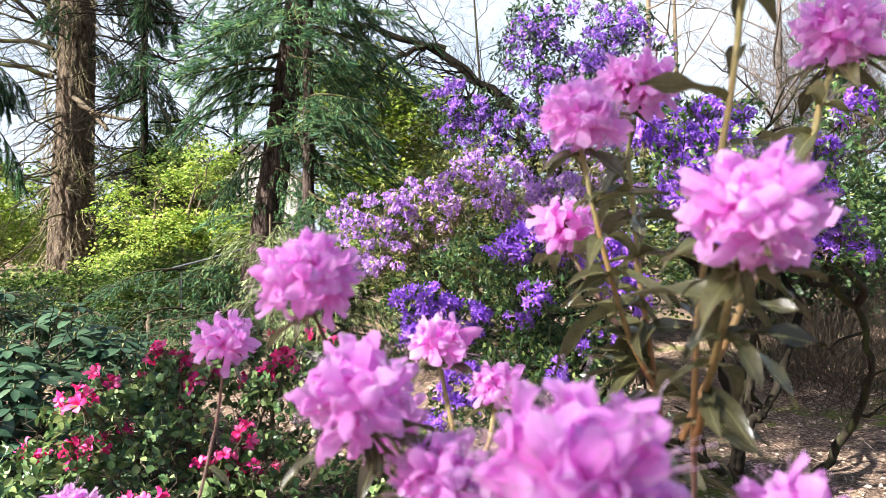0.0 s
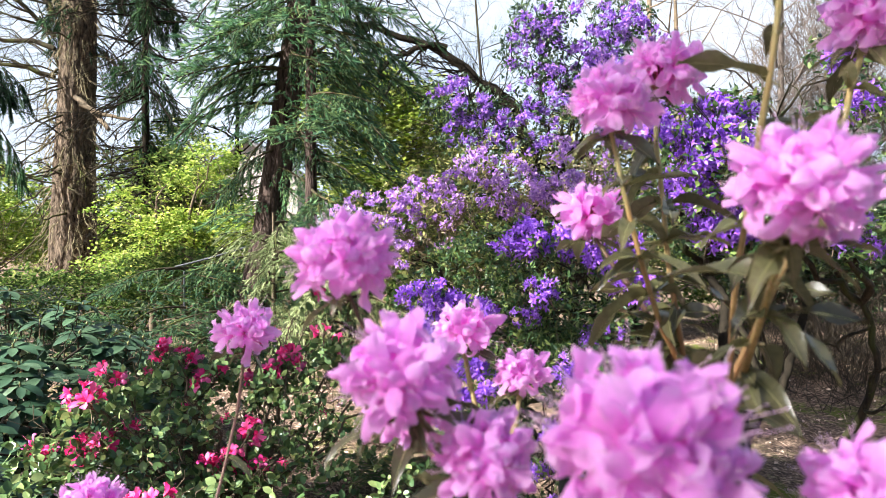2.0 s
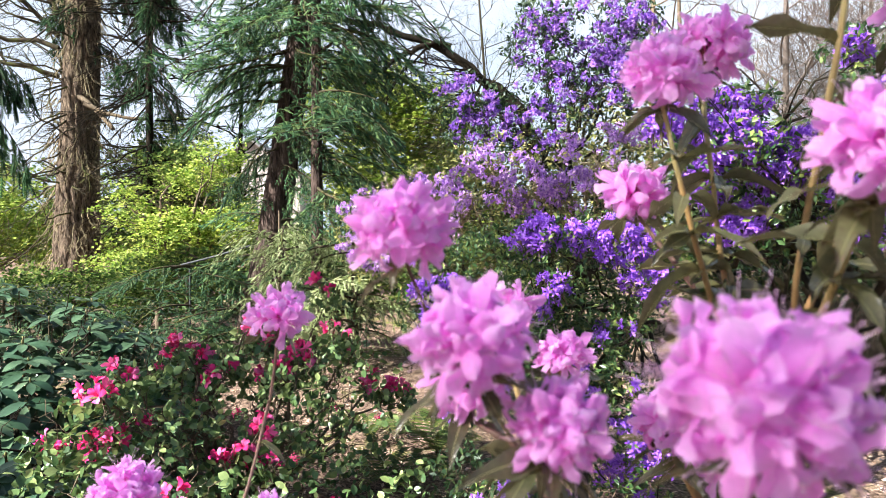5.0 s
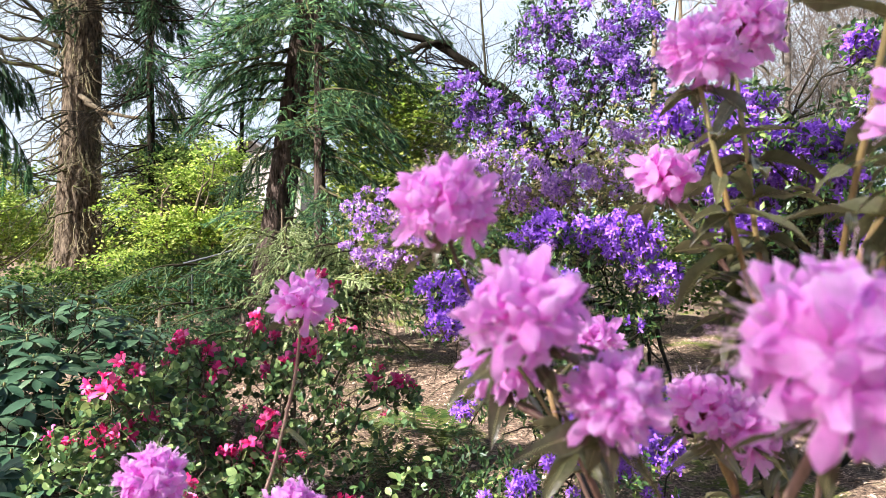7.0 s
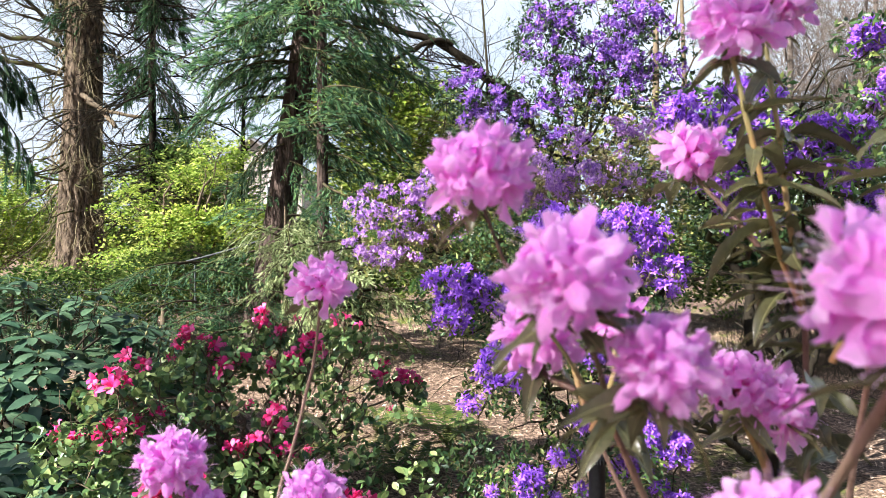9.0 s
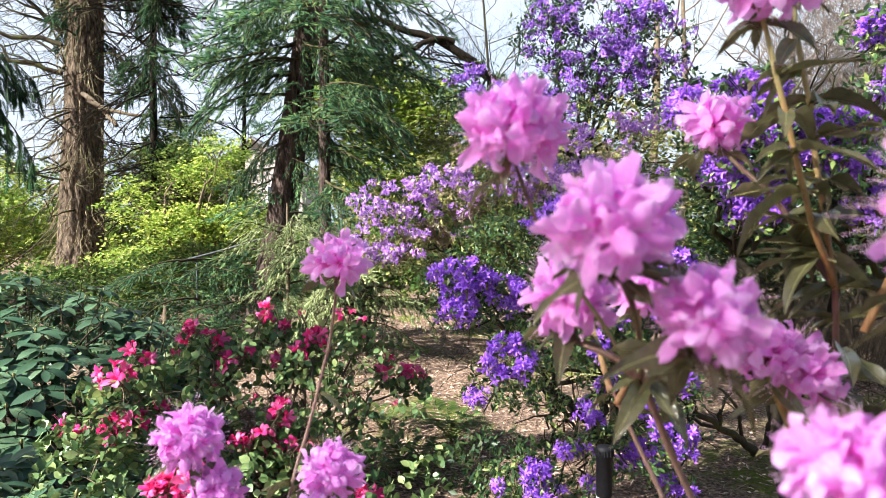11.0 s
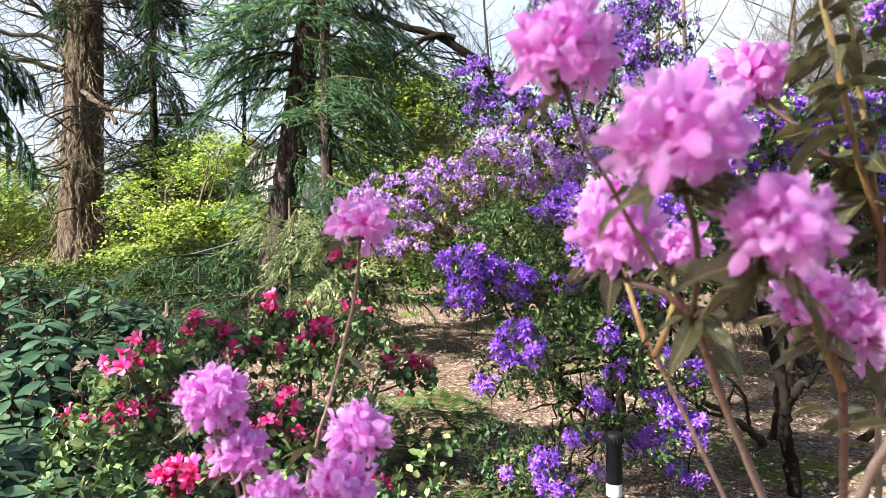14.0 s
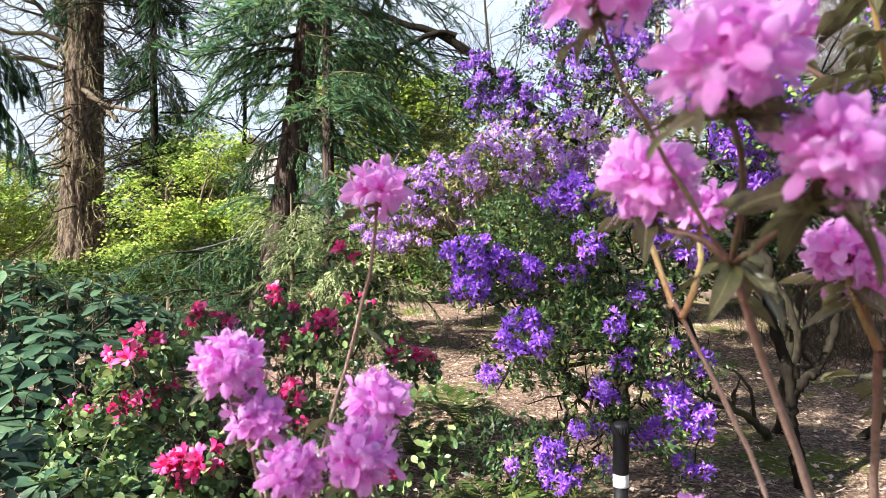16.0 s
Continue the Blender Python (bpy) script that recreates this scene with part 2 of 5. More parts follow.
# ---- mesh tools ----
class Geo:
    """Gathers vertices and faces into one mesh."""

    def __init__(self):
        self.v, self.f, self.m, self.a, self.count = [], [], [], [], 0

    def add(self, verts, faces, slot=0, along=None):
        verts, faces = np.asarray(verts, float).reshape(-1, 3), np.asarray(faces, int)
        self.v.append(verts)
        self.f.append(faces + self.count)
        self.m.append(np.full(len(faces), slot))
        self.a.append(np.zeros(len(verts)) if along is None else np.asarray(along, float))
        self.count += len(verts)
        return self

    def stamp(self, tmpl, turns, offs, slot=None):
        """Lays copies of another Geo, turned and scaled by 3 x 3 matrices and moved."""
        n = len(offs)
        if not n:
            return self
        tv, ta = np.concatenate(tmpl.v), np.concatenate(tmpl.a)
        verts = np.einsum("nij,kj->nki", turns, tv) + offs[:, None]
        for f, m in zip(tmpl.f, tmpl.m):
            faces = (f[None] + (np.arange(n) * len(tv))[:, None, None]).reshape(-1, f.shape[1])
            self.f.append(faces + self.count)
            self.m.append(np.tile(m, n) if slot is None else np.full(len(faces), slot))
        self.v.append(verts.reshape(-1, 3))
        self.a.append(np.tile(ta, n))
        self.count += n * len(tv)
        return self

    def mesh(self, name, mats, smooth=True):
        me = bpy.data.meshes.new(name)
        v = np.concatenate(self.v)
        me.vertices.add(len(v))
        me.vertices.foreach_set("co", v.astype(np.float32).ravel())
        idx = np.concatenate([f.ravel() for f in self.f])
        sizes = np.concatenate([np.full(len(f), f.shape[1]) for f in self.f])
        me.loops.add(len(idx))
        me.loops.foreach_set("vertex_index", idx.astype(np.int32))
        me.polygons.add(len(sizes))
        me.polygons.foreach_set("loop_start", np.r_[0, np.cumsum(sizes)[:-1]].astype(np.int32))
        for m in mats:
            me.materials.append(m)
        me.polygons.foreach_set("material_index", np.concatenate(self.m).astype(np.int32))
        me.polygons.foreach_set("use_smooth", np.full(len(sizes), smooth))
        at = me.attributes.new("along", "FLOAT", "POINT")
        at.data.foreach_set("value", np.concatenate(self.a).astype(np.float32))
        me.update(calc_edges=True)
        return me


def part(name, me, parent=None, m=None, label=""):
    ob = new(name, me)
    if parent is not None:
        ob.parent = parent
    if m is not None:
        ob.matrix_basis = m
    return tagged(ob, label)


def thing(name, x, y, z, label, category, group="", kind=""):
    ob = new(name)
    ob.empty_display_size = 0.1
    ob.location = (x, y, z)
    return tagged(ob, label, category, group, kind)


def unit(v):
    v = np.asarray(v, float)
    return v / np.maximum(np.linalg.norm(v, axis=-1, keepdims=True), 1e-9)


def bases(ways, ups, sizes):
    """Matrices whose x runs along ways and z near ups, scaled."""
    x = unit(ways)
    y = unit(np.cross(np.broadcast_to(ups, x.shape), x))
    z = np.cross(x, y)
    return np.stack([x, y, z], -1) * np.asarray(sizes, float).reshape(-1, 1, 1)


def basis4(way, up, size, at):
    b = bases(np.array([way], float), np.array([up], float), [size])[0]
    m = Matrix([[*b[0], at[0]], [*b[1], at[1]], [*b[2], at[2]], [0, 0, 0, 1]])
    return m


def grid_faces(nu, nv):
    i, j = np.meshgrid(np.arange(nu - 1), np.arange(nv - 1), indexing="ij")
    a = (i * nv + j).ravel()
    return np.stack([a, a + nv, a + nv + 1, a + 1], 1)


def tube(geo, pts, r0, r1, sides=6, slot=0, knots=0.0, rng=None):
    pts = np.asarray(pts, float)
    n = len(pts)
    tan = unit(np.gradient(pts, axis=0))
    ref = np.array([0.31, 0.87, 0.38])
    a = unit(np.cross(tan, ref))
    b = np.cross(tan, a)
    r = np.linspace(r0, r1, n)
    if knots and rng is not None:
        r = r * (1 + knots * rng.uniform(-1, 1, n))
    ang = np.linspace(0, 2 * np.pi, sides, endpoint=False)
    ring = a[:, None] * np.cos(ang)[None, :, None] + b[:, None] * np.sin(ang)[None, :, None]
    v = (pts[:, None] + ring * r[:, None, None]).reshape(-1, 3)
    i, j = np.meshgrid(np.arange(n - 1), np.arange(sides), indexing="ij")
    k = (j + 1) % sides
    f = np.stack([i * sides + j, i * sides + k, (i + 1) * sides + k, (i + 1) * sides + j], -1).reshape(-1, 4)
    geo.add(v, f, slot, np.repeat(np.linspace(0, 1, n), sides))


def curve_pts(a, b, n, bow, rng, wob=0.0):
    """A bent line from a to b: bow moves its middle, wob shakes it."""
    a, b, s = np.asarray(a, float), np.asarray(b, float), np.linspace(0, 1, n)[:, None]
    p = a + (b - a) * s + np.asarray(bow, float) * (4 * s * (1 - s))
    if wob:
        k = rng.normal(0, wob, (n, 3))
        k[0] = k[-1] = 0
        p = p + k
    return p


def leaf_geo(width=0.3, rows=5, droop=0.25, fold=0.12, widest=0.45, twist=0.0, slot=0, wave=0.0):
    """A leaf of length 1 along x, its face up."""
    g = Geo()
    s = np.linspace(0, 1, rows)
    prof = np.where(s < widest, np.abs(np.sin(s / widest * np.pi / 2)) ** 0.8, np.abs(np.cos((s - widest) / (1 - widest) * np.pi / 2)) ** 0.75)
    prof = np.maximum(prof, 0.03) * width / 2
    v, al = [], []
    for i in range(rows):
        for k in (-1, 0, 1):
            y, z = k * prof[i], fold * abs(k) * prof[i] * 2 - droop * s[i] ** 1.8 + wave * math.sin(s[i] * 9 + k) * abs(k) * 0.1
            t = twist * s[i]
            v.append((s[i] * (1 - 0.25 * droop * s[i]), y * math.cos(t), z + y * math.sin(t)))
            al.append(s[i])
    return g.add(v, grid_faces(rows, 3), slot, al)


STOPS = (0.0, 0.3, 0.5, 0.7, 0.86, 0.95, 1.0)
REACH = (0.05, 0.14, 0.31, 0.54, 0.75, 0.86, 0.92)
HEIGHT = (0.0, 0.36, 0.59, 0.78, 0.89, 0.91, 0.90)
HALF = (0.045, 0.13, 0.21, 0.255, 0.245, 0.185, 0.05)


def petal_point(u, v, ph, R, lobe, ruffle, bend):
    """Point of a lobe: u across, v from throat to tip."""
    rad, w, z = np.interp(v, STOPS, REACH), np.interp(v, STOPS, HALF) * lobe / 0.30, np.interp(v, STOPS, HEIGHT)
    z += 0.7 * ruffle * math.sin(u * 6 + ph * 4) * max(0, v - 0.4) * 2
    z += ruffle * (math.sin(u * 2.6 + ph) * v * v + 0.6 * math.sin(v * 8 + ph * 2.1 + u * 2.2) * v) + 0.10 * u * u * v * math.sin(ph * 3)
    z += 1.1 * ruffle * abs(u) ** 1.5 * v * math.sin(v * 13 + ph * 5 + (2.0 if u > 0 else 0.0))
    rad *= 1 + 0.35 * ruffle * v * math.cos(u * 7 + ph)
    return rad * R, (u * w * (1 + 0.6 * ruffle * math.sin(v * 17 + ph)) + bend * v * v) * R, z * R


def floret_geo(R, nu, nv, seed, lobe=0.30, ruffle=0.07, stamens=5, slot=0, stamen_slot=1):
    """A funnel-shaped flower of five lobes opening along z, with stamens."""
    rng = np.random.RandomState(seed)
    g = Geo()
    for k in range(5):
        a = 2 * math.pi * k / 5 + rng.uniform(-0.1, 0.1)
        c, s, ph, sc, tilt, bend = math.cos(a), math.sin(a), rng.uniform(0, 6), rng.uniform(0.86, 1.14), rng.uniform(-0.65, 0.15), rng.uniform(-0.15, 0.15)
        v, al = [], []
        for i in range(nu):
            for j in range(nv):
                u, w = -1 + 2 * i / (nu - 1), j / (nv - 1)
                x, y, z = petal_point(u, w, ph, R * sc, lobe, ruffle, bend)
                z += tilt * x * w
                v.append((x * c - y * s, x * s + y * c, z))
                al.append(w)
        g.add(v, grid_faces(nu, nv), slot, al)
    for k in range(stamens):
        a, l = rng.uniform(0, 6.28), rng.uniform(0.95, 1.4) * R
        d = rng.uniform(0.15, 0.85)
        end = np.array([math.cos(a) * d * R, math.sin(a) * d * R, l])
        p = curve_pts((0, 0, 0.1 * R), end, 4, (0, 0, 0.08 * R), rng)
        tube(g, p, R * 0.010, R * 0.007, 3, stamen_slot)
        tube(g, [end, end + (0, 0, R * 0.045)], R * 0.014, R * 0.010, 4, stamen_slot)
    return g


# ---- ground ----
def ground_height(x, y):
    return 0.035 * np.sin(x * 1.7 + 0.6) * np.cos(y * 1.3) + 0.02 * np.sin(x * 4.1 + y * 3.3) + 0.012 * np.sin(x * 9.0 - y * 7.0)


def build_ground():
    def lines(a, b, step, far):
        inner = np.arange(a, b + 1e-6, step)
        outer = far * np.linspace(0, 1, 14)[1:] ** 2.2
        return np.r_[a - outer[::-1], inner, b + outer]

    xs, ys = lines(-5, 6, 0.09, 600), lines(-2, 12, 0.09, 900)
    X, Y = np.meshgrid(xs, ys, indexing="ij")
    fade = np.clip(1.5 - np.hypot(X, Y - 5) / 14, 0, 1)
    Z = ground_height(X, Y) * fade
    g = Geo().add(np.stack([X, Y, Z], -1), grid_faces(len(xs), len(ys)))
    me = g.mesh("ground", [GROUND])
    tagged(part("ground", me), "brown leaf-littered garden soil with moss patches", "ground", "", "structure")


def on_ground(x, y):
    return float(ground_height(np.array(x), np.array(y)))


def chip_geo(w=0.5, fold=0.15):
    return Geo().add([(0, 0, 0), (0.5, -w / 2, fold), (1, 0, 0), (0.5, w / 2, fold)], [(0, 1, 2, 3)], 0, [0, 0.5, 1, 0.5])


def build_litter():
    rng = np.random.RandomState(11)
    n = 42000
    x, y = rng.uniform(-4.5, 5.5, n), 1.2 + 9.3 * rng.uniform(0, 1, n) ** 1.2
    way = np.stack([*rng.normal(0, 1, (2, n)), rng.normal(0, 0.18, n)], -1)
    up = np.stack([*rng.normal(0, 0.45, (2, n)), np.ones(n)], -1)
    off = np.stack([x, y, ground_height(x, y) + rng.uniform(0.003, 0.02, n)], -1)
    slim = rng.uniform(0, 1, n) < 0.55
    g = Geo()
    g.stamp(chip_geo(0.5, 0.12), bases(way[~slim], up[~slim], rng.uniform(0.015, 0.05, (~slim).sum())), off[~slim])
    g.stamp(chip_geo(0.07, 0.02), bases(way[slim], up[slim], rng.uniform(0.03, 0.11, slim.sum())), off[slim])
    tagged(part("leaf_litter", g.mesh("leaf_litter", [LITTER], False)), "dry brown leaves, bark chips and needles on soil", "leaf litter", "", "stuff")


# ---- pink rhododendrons ----
FLORETS = [floret_geo(1.0, 5, 10, s, 0.275, 0.075, 6).mesh("pink_floret", [PINK, STAMEN]) for s in (1, 2, 3, 4, 5, 6, 7)]


def bronze_mesh(width, droop, fold, twist, wave):
    """A narrow arching leaf with a pale midrib and a short stalk."""
    g = leaf_geo(width, 10, droop, fold, 0.45, twist, 0, wave)
    mid = g.v[0].reshape(10, 3, 3)[:, 1]
    half = np.linspace(0.016, 0.005, 10)[:, None] * np.array([0, 1.0, 0])
    rib = np.stack([mid - half, mid + (0, 0, 0.012), mid + half], 1)
    g.add(rib, grid_faces(10, 3), 1, np.repeat(np.linspace(0, 1, 10), 3))
    tube(g, [(-0.13, 0, -0.02), (-0.06, 0, 0.0), (0.01, 0, 0.0)], 0.012, 0.012, 5, 1)
    return g.mesh("bronze_leaf", [BRONZE_LEAF, LEAF_RIB])


BRONZE = [bronze_mesh(*p) for p in ((0.27, 0.45, 0.25, 0.4, 0.5), (0.30, 0.65, 0.3, -0.6, 0.4), (0.25, 0.3, 0.2, 0.9, 0.6), (0.29, 0.8, 0.35, 0.3, 0.5), (0.26, 0.5, 0.15, -1.0, 0.7), (0.24, 0.2, 0.3, 0.2, 0.3), (0.31, 0.55, 0.4, 0.7, 0.6), (0.23, 0.4, 0.25, -0.3, 0.8))]


def truss_core():
    g, rng = Geo(), np.random.RandomState(5)
    for i in range(14):
        d = unit(rng.normal(0, 1, 3) + (0, 0, 0.5))
        tube(g, curve_pts((0, 0, -0.22), d * 0.2, 4, (0, 0, 0.03), rng), 0.018, 0.014, 4)
    tmpl = leaf_geo(0.55, 4, 0.2, 0.2)
    n = 10
    ways = np.stack([*rng.normal(0, 1, (2, n)), rng.uniform(-0.6, 0.5, n)], -1)
    g.stamp(tmpl, bases(ways, np.array([0, 0, 1.0]), rng.uniform(0.10, 0.18, n)), np.tile([0, 0, -0.2], (n, 1)))
    return g.mesh("truss_core", [BUD_SCALE])


CORE = truss_core()


def flower_truss(shrub, at, size, seed, lean=(0, 0, 1), count=21, low=-0.48):
    """A domed cluster of funnel flowers."""
    rng = np.random.RandomState(seed)
    ax = unit(np.array(lean, float) + rng.normal(0, 0.12, 3))
    rot = Vector((0, 0, 1)).rotation_difference(Vector(ax)).to_matrix().to_4x4()
    base = shrub.location
    m = Matrix.Translation(Vector(at) - base) @ rot @ Matrix.Rotation(rng.uniform(0, 6.28), 4, "Z") @ Matrix.Scale(size * 0.90, 4)
    core = part("flower_truss", CORE, shrub, m)
    for i in range(count):
        h = 0.96 - (0.96 - low) * (i + 0.5) / count
        a = i * 2.39996 + rng.uniform(-0.25, 0.25)
        r = math.sqrt(max(0, 1 - h * h))
        d = Vector((math.cos(a) * r, math.sin(a) * r, h + rng.uniform(-0.1, 0.1))).normalized()
        q = Vector((0, 0, 1)).rotation_difference(d).to_matrix().to_4x4()
        s = (0.345 if count > 16 else 0.40) * rng.uniform(0.85, 1.12)
        off = d * (0.145 + rng.uniform(-0.05, 0.045))
        off.z *= 0.85
        part("floret", FLORETS[rng.randint(7)], core, Matrix.Translation(off) @ q @ Matrix.Rotation(rng.uniform(0, 6.28), 4, "Z") @ Matrix.Scale(s, 4))
    for k in range(2 if count < 16 else 4):
        a = k * 1.9 + rng.uniform(-0.3, 0.3)
        d = Vector((math.cos(a), math.sin(a), rng.uniform(0.2, 1.0))).normalized()
        q = Vector((0, 0, 1)).rotation_difference(d).to_matrix().to_4x4()
        part("floret", FLORETS[rng.randint(7)], core, Matrix.Translation(d * 0.03) @ q @ Matrix.Scale(0.33, 4))
    return ax


def bronze_leaf(shrub, at, way, length, rng, up=(0, 0, 1)):
    up = np.array(up, float) + rng.normal(0, 0.25, 3)
    m = basis4(way, up, length, Vector(at) - shrub.location)
    part("leaf", BRONZE[rng.randint(len(BRONZE))], shrub, m)


def whorl(shrub, at, count, length, rng, drop=0.55, spread=1.0):
    a0 = rng.uniform(0, 6.28)
    for i in range(count):
        a = a0 + i * 6.283 / count + rng.uniform(-0.35, 0.35)
        way = (math.cos(a) * spread, math.sin(a) * spread, 0.35 - 0.7 * drop + rng.uniform(-0.4, 0.4))
        bronze_leaf(shrub, np.array(at) + (0, 0, rng.uniform(-0.012, 0.006)), way, length * rng.uniform(0.75, 1.2), rng)


def cane(shrub, pts, r0, r1, seed, mat=None):
    """A woody stem through the given places, top first."""
    rng = np.random.RandomState(seed)
    p = np.array(pts, float)
    s = np.r_[0, np.cumsum(np.linalg.norm(np.diff(p, axis=0), axis=1))]
    t = np.linspace(0, s[-1], max(8, int(s[-1] / 0.03)))
    q = np.stack([np.interp(t, s, p[:, k]) for k in range(3)], -1)
    for _ in range(3):
        q[1:-1] = (q[:-2] + 2 * q[1:-1] + q[2:]) / 4
    q[1:-1] += rng.normal(0, 0.0006, (len(q) - 2, 3))
    q -= np.array(shrub.location)
    g = Geo()
    tube(g, q, r1, r0, 8, 0, 0.09, rng)
    part("cane", g.mesh("cane", [mat or CANE]), shrub)
    return q + np.array(shrub.location)


def pink_flower(shrub, at, size, seed, lean, down, leaves=6, length=0.058, r=0.0034, count=21, drop=0.35, mat=None):
    """A truss, the whorl of leaves beneath it and its stem through the places in down."""
    rng = np.random.RandomState(seed + 100)
    ax = flower_truss(shrub, at, size, seed, lean, count)
    foot = np.array(at) - ax * size * 0.24
    line = cane(shrub, [foot + ax * 0.004, foot - ax * size * 0.25, *down], r * 1.35, r, seed, mat)
    whorl(shrub, foot - ax * 0.006, leaves, length, rng, drop)
    return line


def leafy(shrub, line, a, b, count, length, seed, drop=0.5):
    """Leaves along a stretch of a stem."""
    rng = np.random.RandomState(seed)
    for i in range(count):
        k = int((a + (b - a) * (i + rng.uniform(0, 0.8)) / count) * (len(line) - 1))
        an = rng.uniform(0, 6.28)
        bronze_leaf(shrub, line[k], (math.cos(an), math.sin(an), 0.3 - 0.6 * drop + rng.uniform(-0.45, 0.45)), length * rng.uniform(0.7, 1.25), rng)


def pink_shrubs():
    right = thing("pink_rhododendron", 0.32, 0.80, 0.0, "leggy pink rhododendron with bronze-green leaves in full bloom", "shrub", "pink rhododendrons")
    left = thing("pink_rhododendron", -0.33, 0.84, 0.0, "thin-stemmed pink rhododendron with round flower trusses", "shrub", "pink rhododendrons")
    foot_r, foot_l = (0.32, 0.80, -0.02), (-0.33, 0.84, -0.02)
    fork = (0.010, 0.519, 1.158)
    low = (0.115, 0.605, 0.962)
    # the forked cane with four trusses
    main = cane(right, [fork, (0.06, 0.56, 1.06), low, (0.2, 0.68, 0.7), foot_r], 0.0048, 0.0030, 31, CANE_LOW)
    pink_flower(right, (-0.0885, 0.486, 1.339), 0.076, 1, (-0.1, -0.25, 1), [(-0.064, 0.498, 1.269), (-0.030, 0.508, 1.213), fork], 6, 0.036, 0.0013, 21, 0.35, CANE_DARK)
    pink_flower(right, (-0.041, 0.405, 1.271), 0.074, 2, (-0.1, -0.35, 1), [(-0.014, 0.44, 1.215), fork], 10, 0.050, 0.0018, 23, 0.3, CANE_DARK)
    pink_flower(right, (-0.036, 0.545, 1.216), 0.074, 3, (-0.1, -0.25, 1), [(-0.01, 0.512, 1.18), fork], 7, 0.046, 0.0021, 21, 0.3, CANE_DARK)
    pink_flower(right, (0.010, 0.400, 1.220), 0.066, 4, (0.3, -0.35, 1), [(0.008, 0.45, 1.18), fork], 8, 0.050, 0.0018, 21, 0.3, CANE_DARK)
    leafy(right, main, 0.0, 0.03, 14, 0.048, 41, 0.25)
    # small trusses behind them
    pink_flower(right, (0.008, 0.751, 1.249), 0.070, 5, (0, -0.2, 1), [(0.02, 0.74, 1.18), (0.032, 0.70, 1.108)], 5, 0.05, 0.0026, 12)
    pink_flower(right, (0.072, 0.735, 1.203), 0.059, 6, (0.1, -0.2, 1), [(0.06, 0.70, 1.14), (0.032, 0.68, 1.10)], 5, 0.05, 0.0026, 12)
    cane(right, [(0.032, 0.70, 1.115), (0.06, 0.665, 1.04), (0.114, 0.674, 0.935), (0.22, 0.74, 0.5), foot_r], 0.0042, 0.0022, 32, CANE_LOW)
    # the tall pair
    joint = (0.218, 0.635, 1.217)
    e = pink_flower(right, (0.132, 0.597, 1.474), 0.079, 7, (-0.25, -0.3, 1), [(0.142, 0.587, 1.40), (0.159, 0.598, 1.338), (0.181, 0.606, 1.271), joint], 4, 0.045, 0.0021)
    q = pink_flower(right, (0.204, 0.671, 1.518), 0.078, 8, (0.2, -0.3, 1), [(0.191, 0.64, 1.42), (0.196, 0.627, 1.326), joint], 5, 0.05, 0.0021)
    i = pink_flower(right, (0.144, 0.718, 1.376), 0.069, 9, (-0.1, -0.4, 0.9), [(0.16, 0.65, 1.32), joint], 6, 0.055, 0.0021, 13, 0.35, CANE_DARK)
    leafy(right, e, 0.32, 1.0, 19, 0.066, 42, 0.3)
    leafy(right, q, 0.28, 1.0, 21, 0.066, 43, 0.3)
    leafy(right, i, 0.5, 1.0, 6, 0.06, 44, 0.3)
    f = cane(right, [joint, (0.235, 0.66, 1.12), (0.27, 0.72, 0.8), foot_r], 0.0042, 0.0028, 33, CANE_LOW)
    leafy(right, f, 0.0, 0.22, 26, 0.070, 45, 0.3)
    # near cane with the wide truss
    knee = (0.212, 0.53, 1.20)
    p = pink_flower(right, (0.182, 0.370, 1.382), 0.084, 10, (0.0, -0.5, 1), [(0.19, 0.40, 1.34), (0.198, 0.447, 1.305), knee], 8, 0.042, 0.0023, 21, 0.45)
    leafy(right, p, 0.25, 1.0, 17, 0.056, 46, 0.3)
    cane(right, [knee, (0.25, 0.62, 1.05), (0.3, 0.76, 0.6), foot_r], 0.0042, 0.0026, 34, CANE_LOW)
    # cane that rises out of sight
    u = cane(right, [(0.222, 0.461, 1.60), (0.218, 0.461, 1.539), (0.206, 0.469, 1.42), (0.204, 0.51, 1.30), knee], 0.0026, 0.0021, 35)
    rng = np.random.RandomState(77)
    whorl(right, (0.219, 0.461, 1.552), 7, 0.042, rng, 0.15)
    leafy(right, u, 0.15, 0.7, 8, 0.055, 47, 0.2)
    h = pink_flower(right, (0.378, 0.621, 1.556), 0.085, 11, (-0.1, -0.3, 1), [(0.352, 0.60, 1.49), (0.339, 0.599, 1.43), (0.268, 0.60, 1.278), (0.235, 0.62, 1.18)], 8, 0.058, 0.0028)
    leafy(right, h, 0.18, 0.7, 18, 0.056, 48, 0.3)
    # close trusses low down
    pink_flower(right, (0.067, 0.270, 1.268), 0.087, 12, (0.0, -0.3, 1), [(0.075, 0.32, 1.20), (0.10, 0.48, 1.05), (0.2, 0.68, 0.7)], 6, 0.038, 0.0026, 24, 0.35, CANE_LOW)
    pink_flower(right, (0.162, 0.282, 1.244), 0.053, 13, (0.1, -0.2, 1), [(0.15, 0.33, 1.18), (0.18, 0.5, 1.0), (0.24, 0.7, 0.7)], 5, 0.036, 0.0024, 21, 0.35, CANE_LOW)
    pink_flower(right, (0.018, 0.276, 1.176), 0.053, 14, (0.0, -0.2, 1), [(0.03, 0.32, 1.08), (0.10, 0.50, 0.9), (0.22, 0.7, 0.6)], 5, 0.036, 0.0024, 21, 0.35, CANE_LOW)
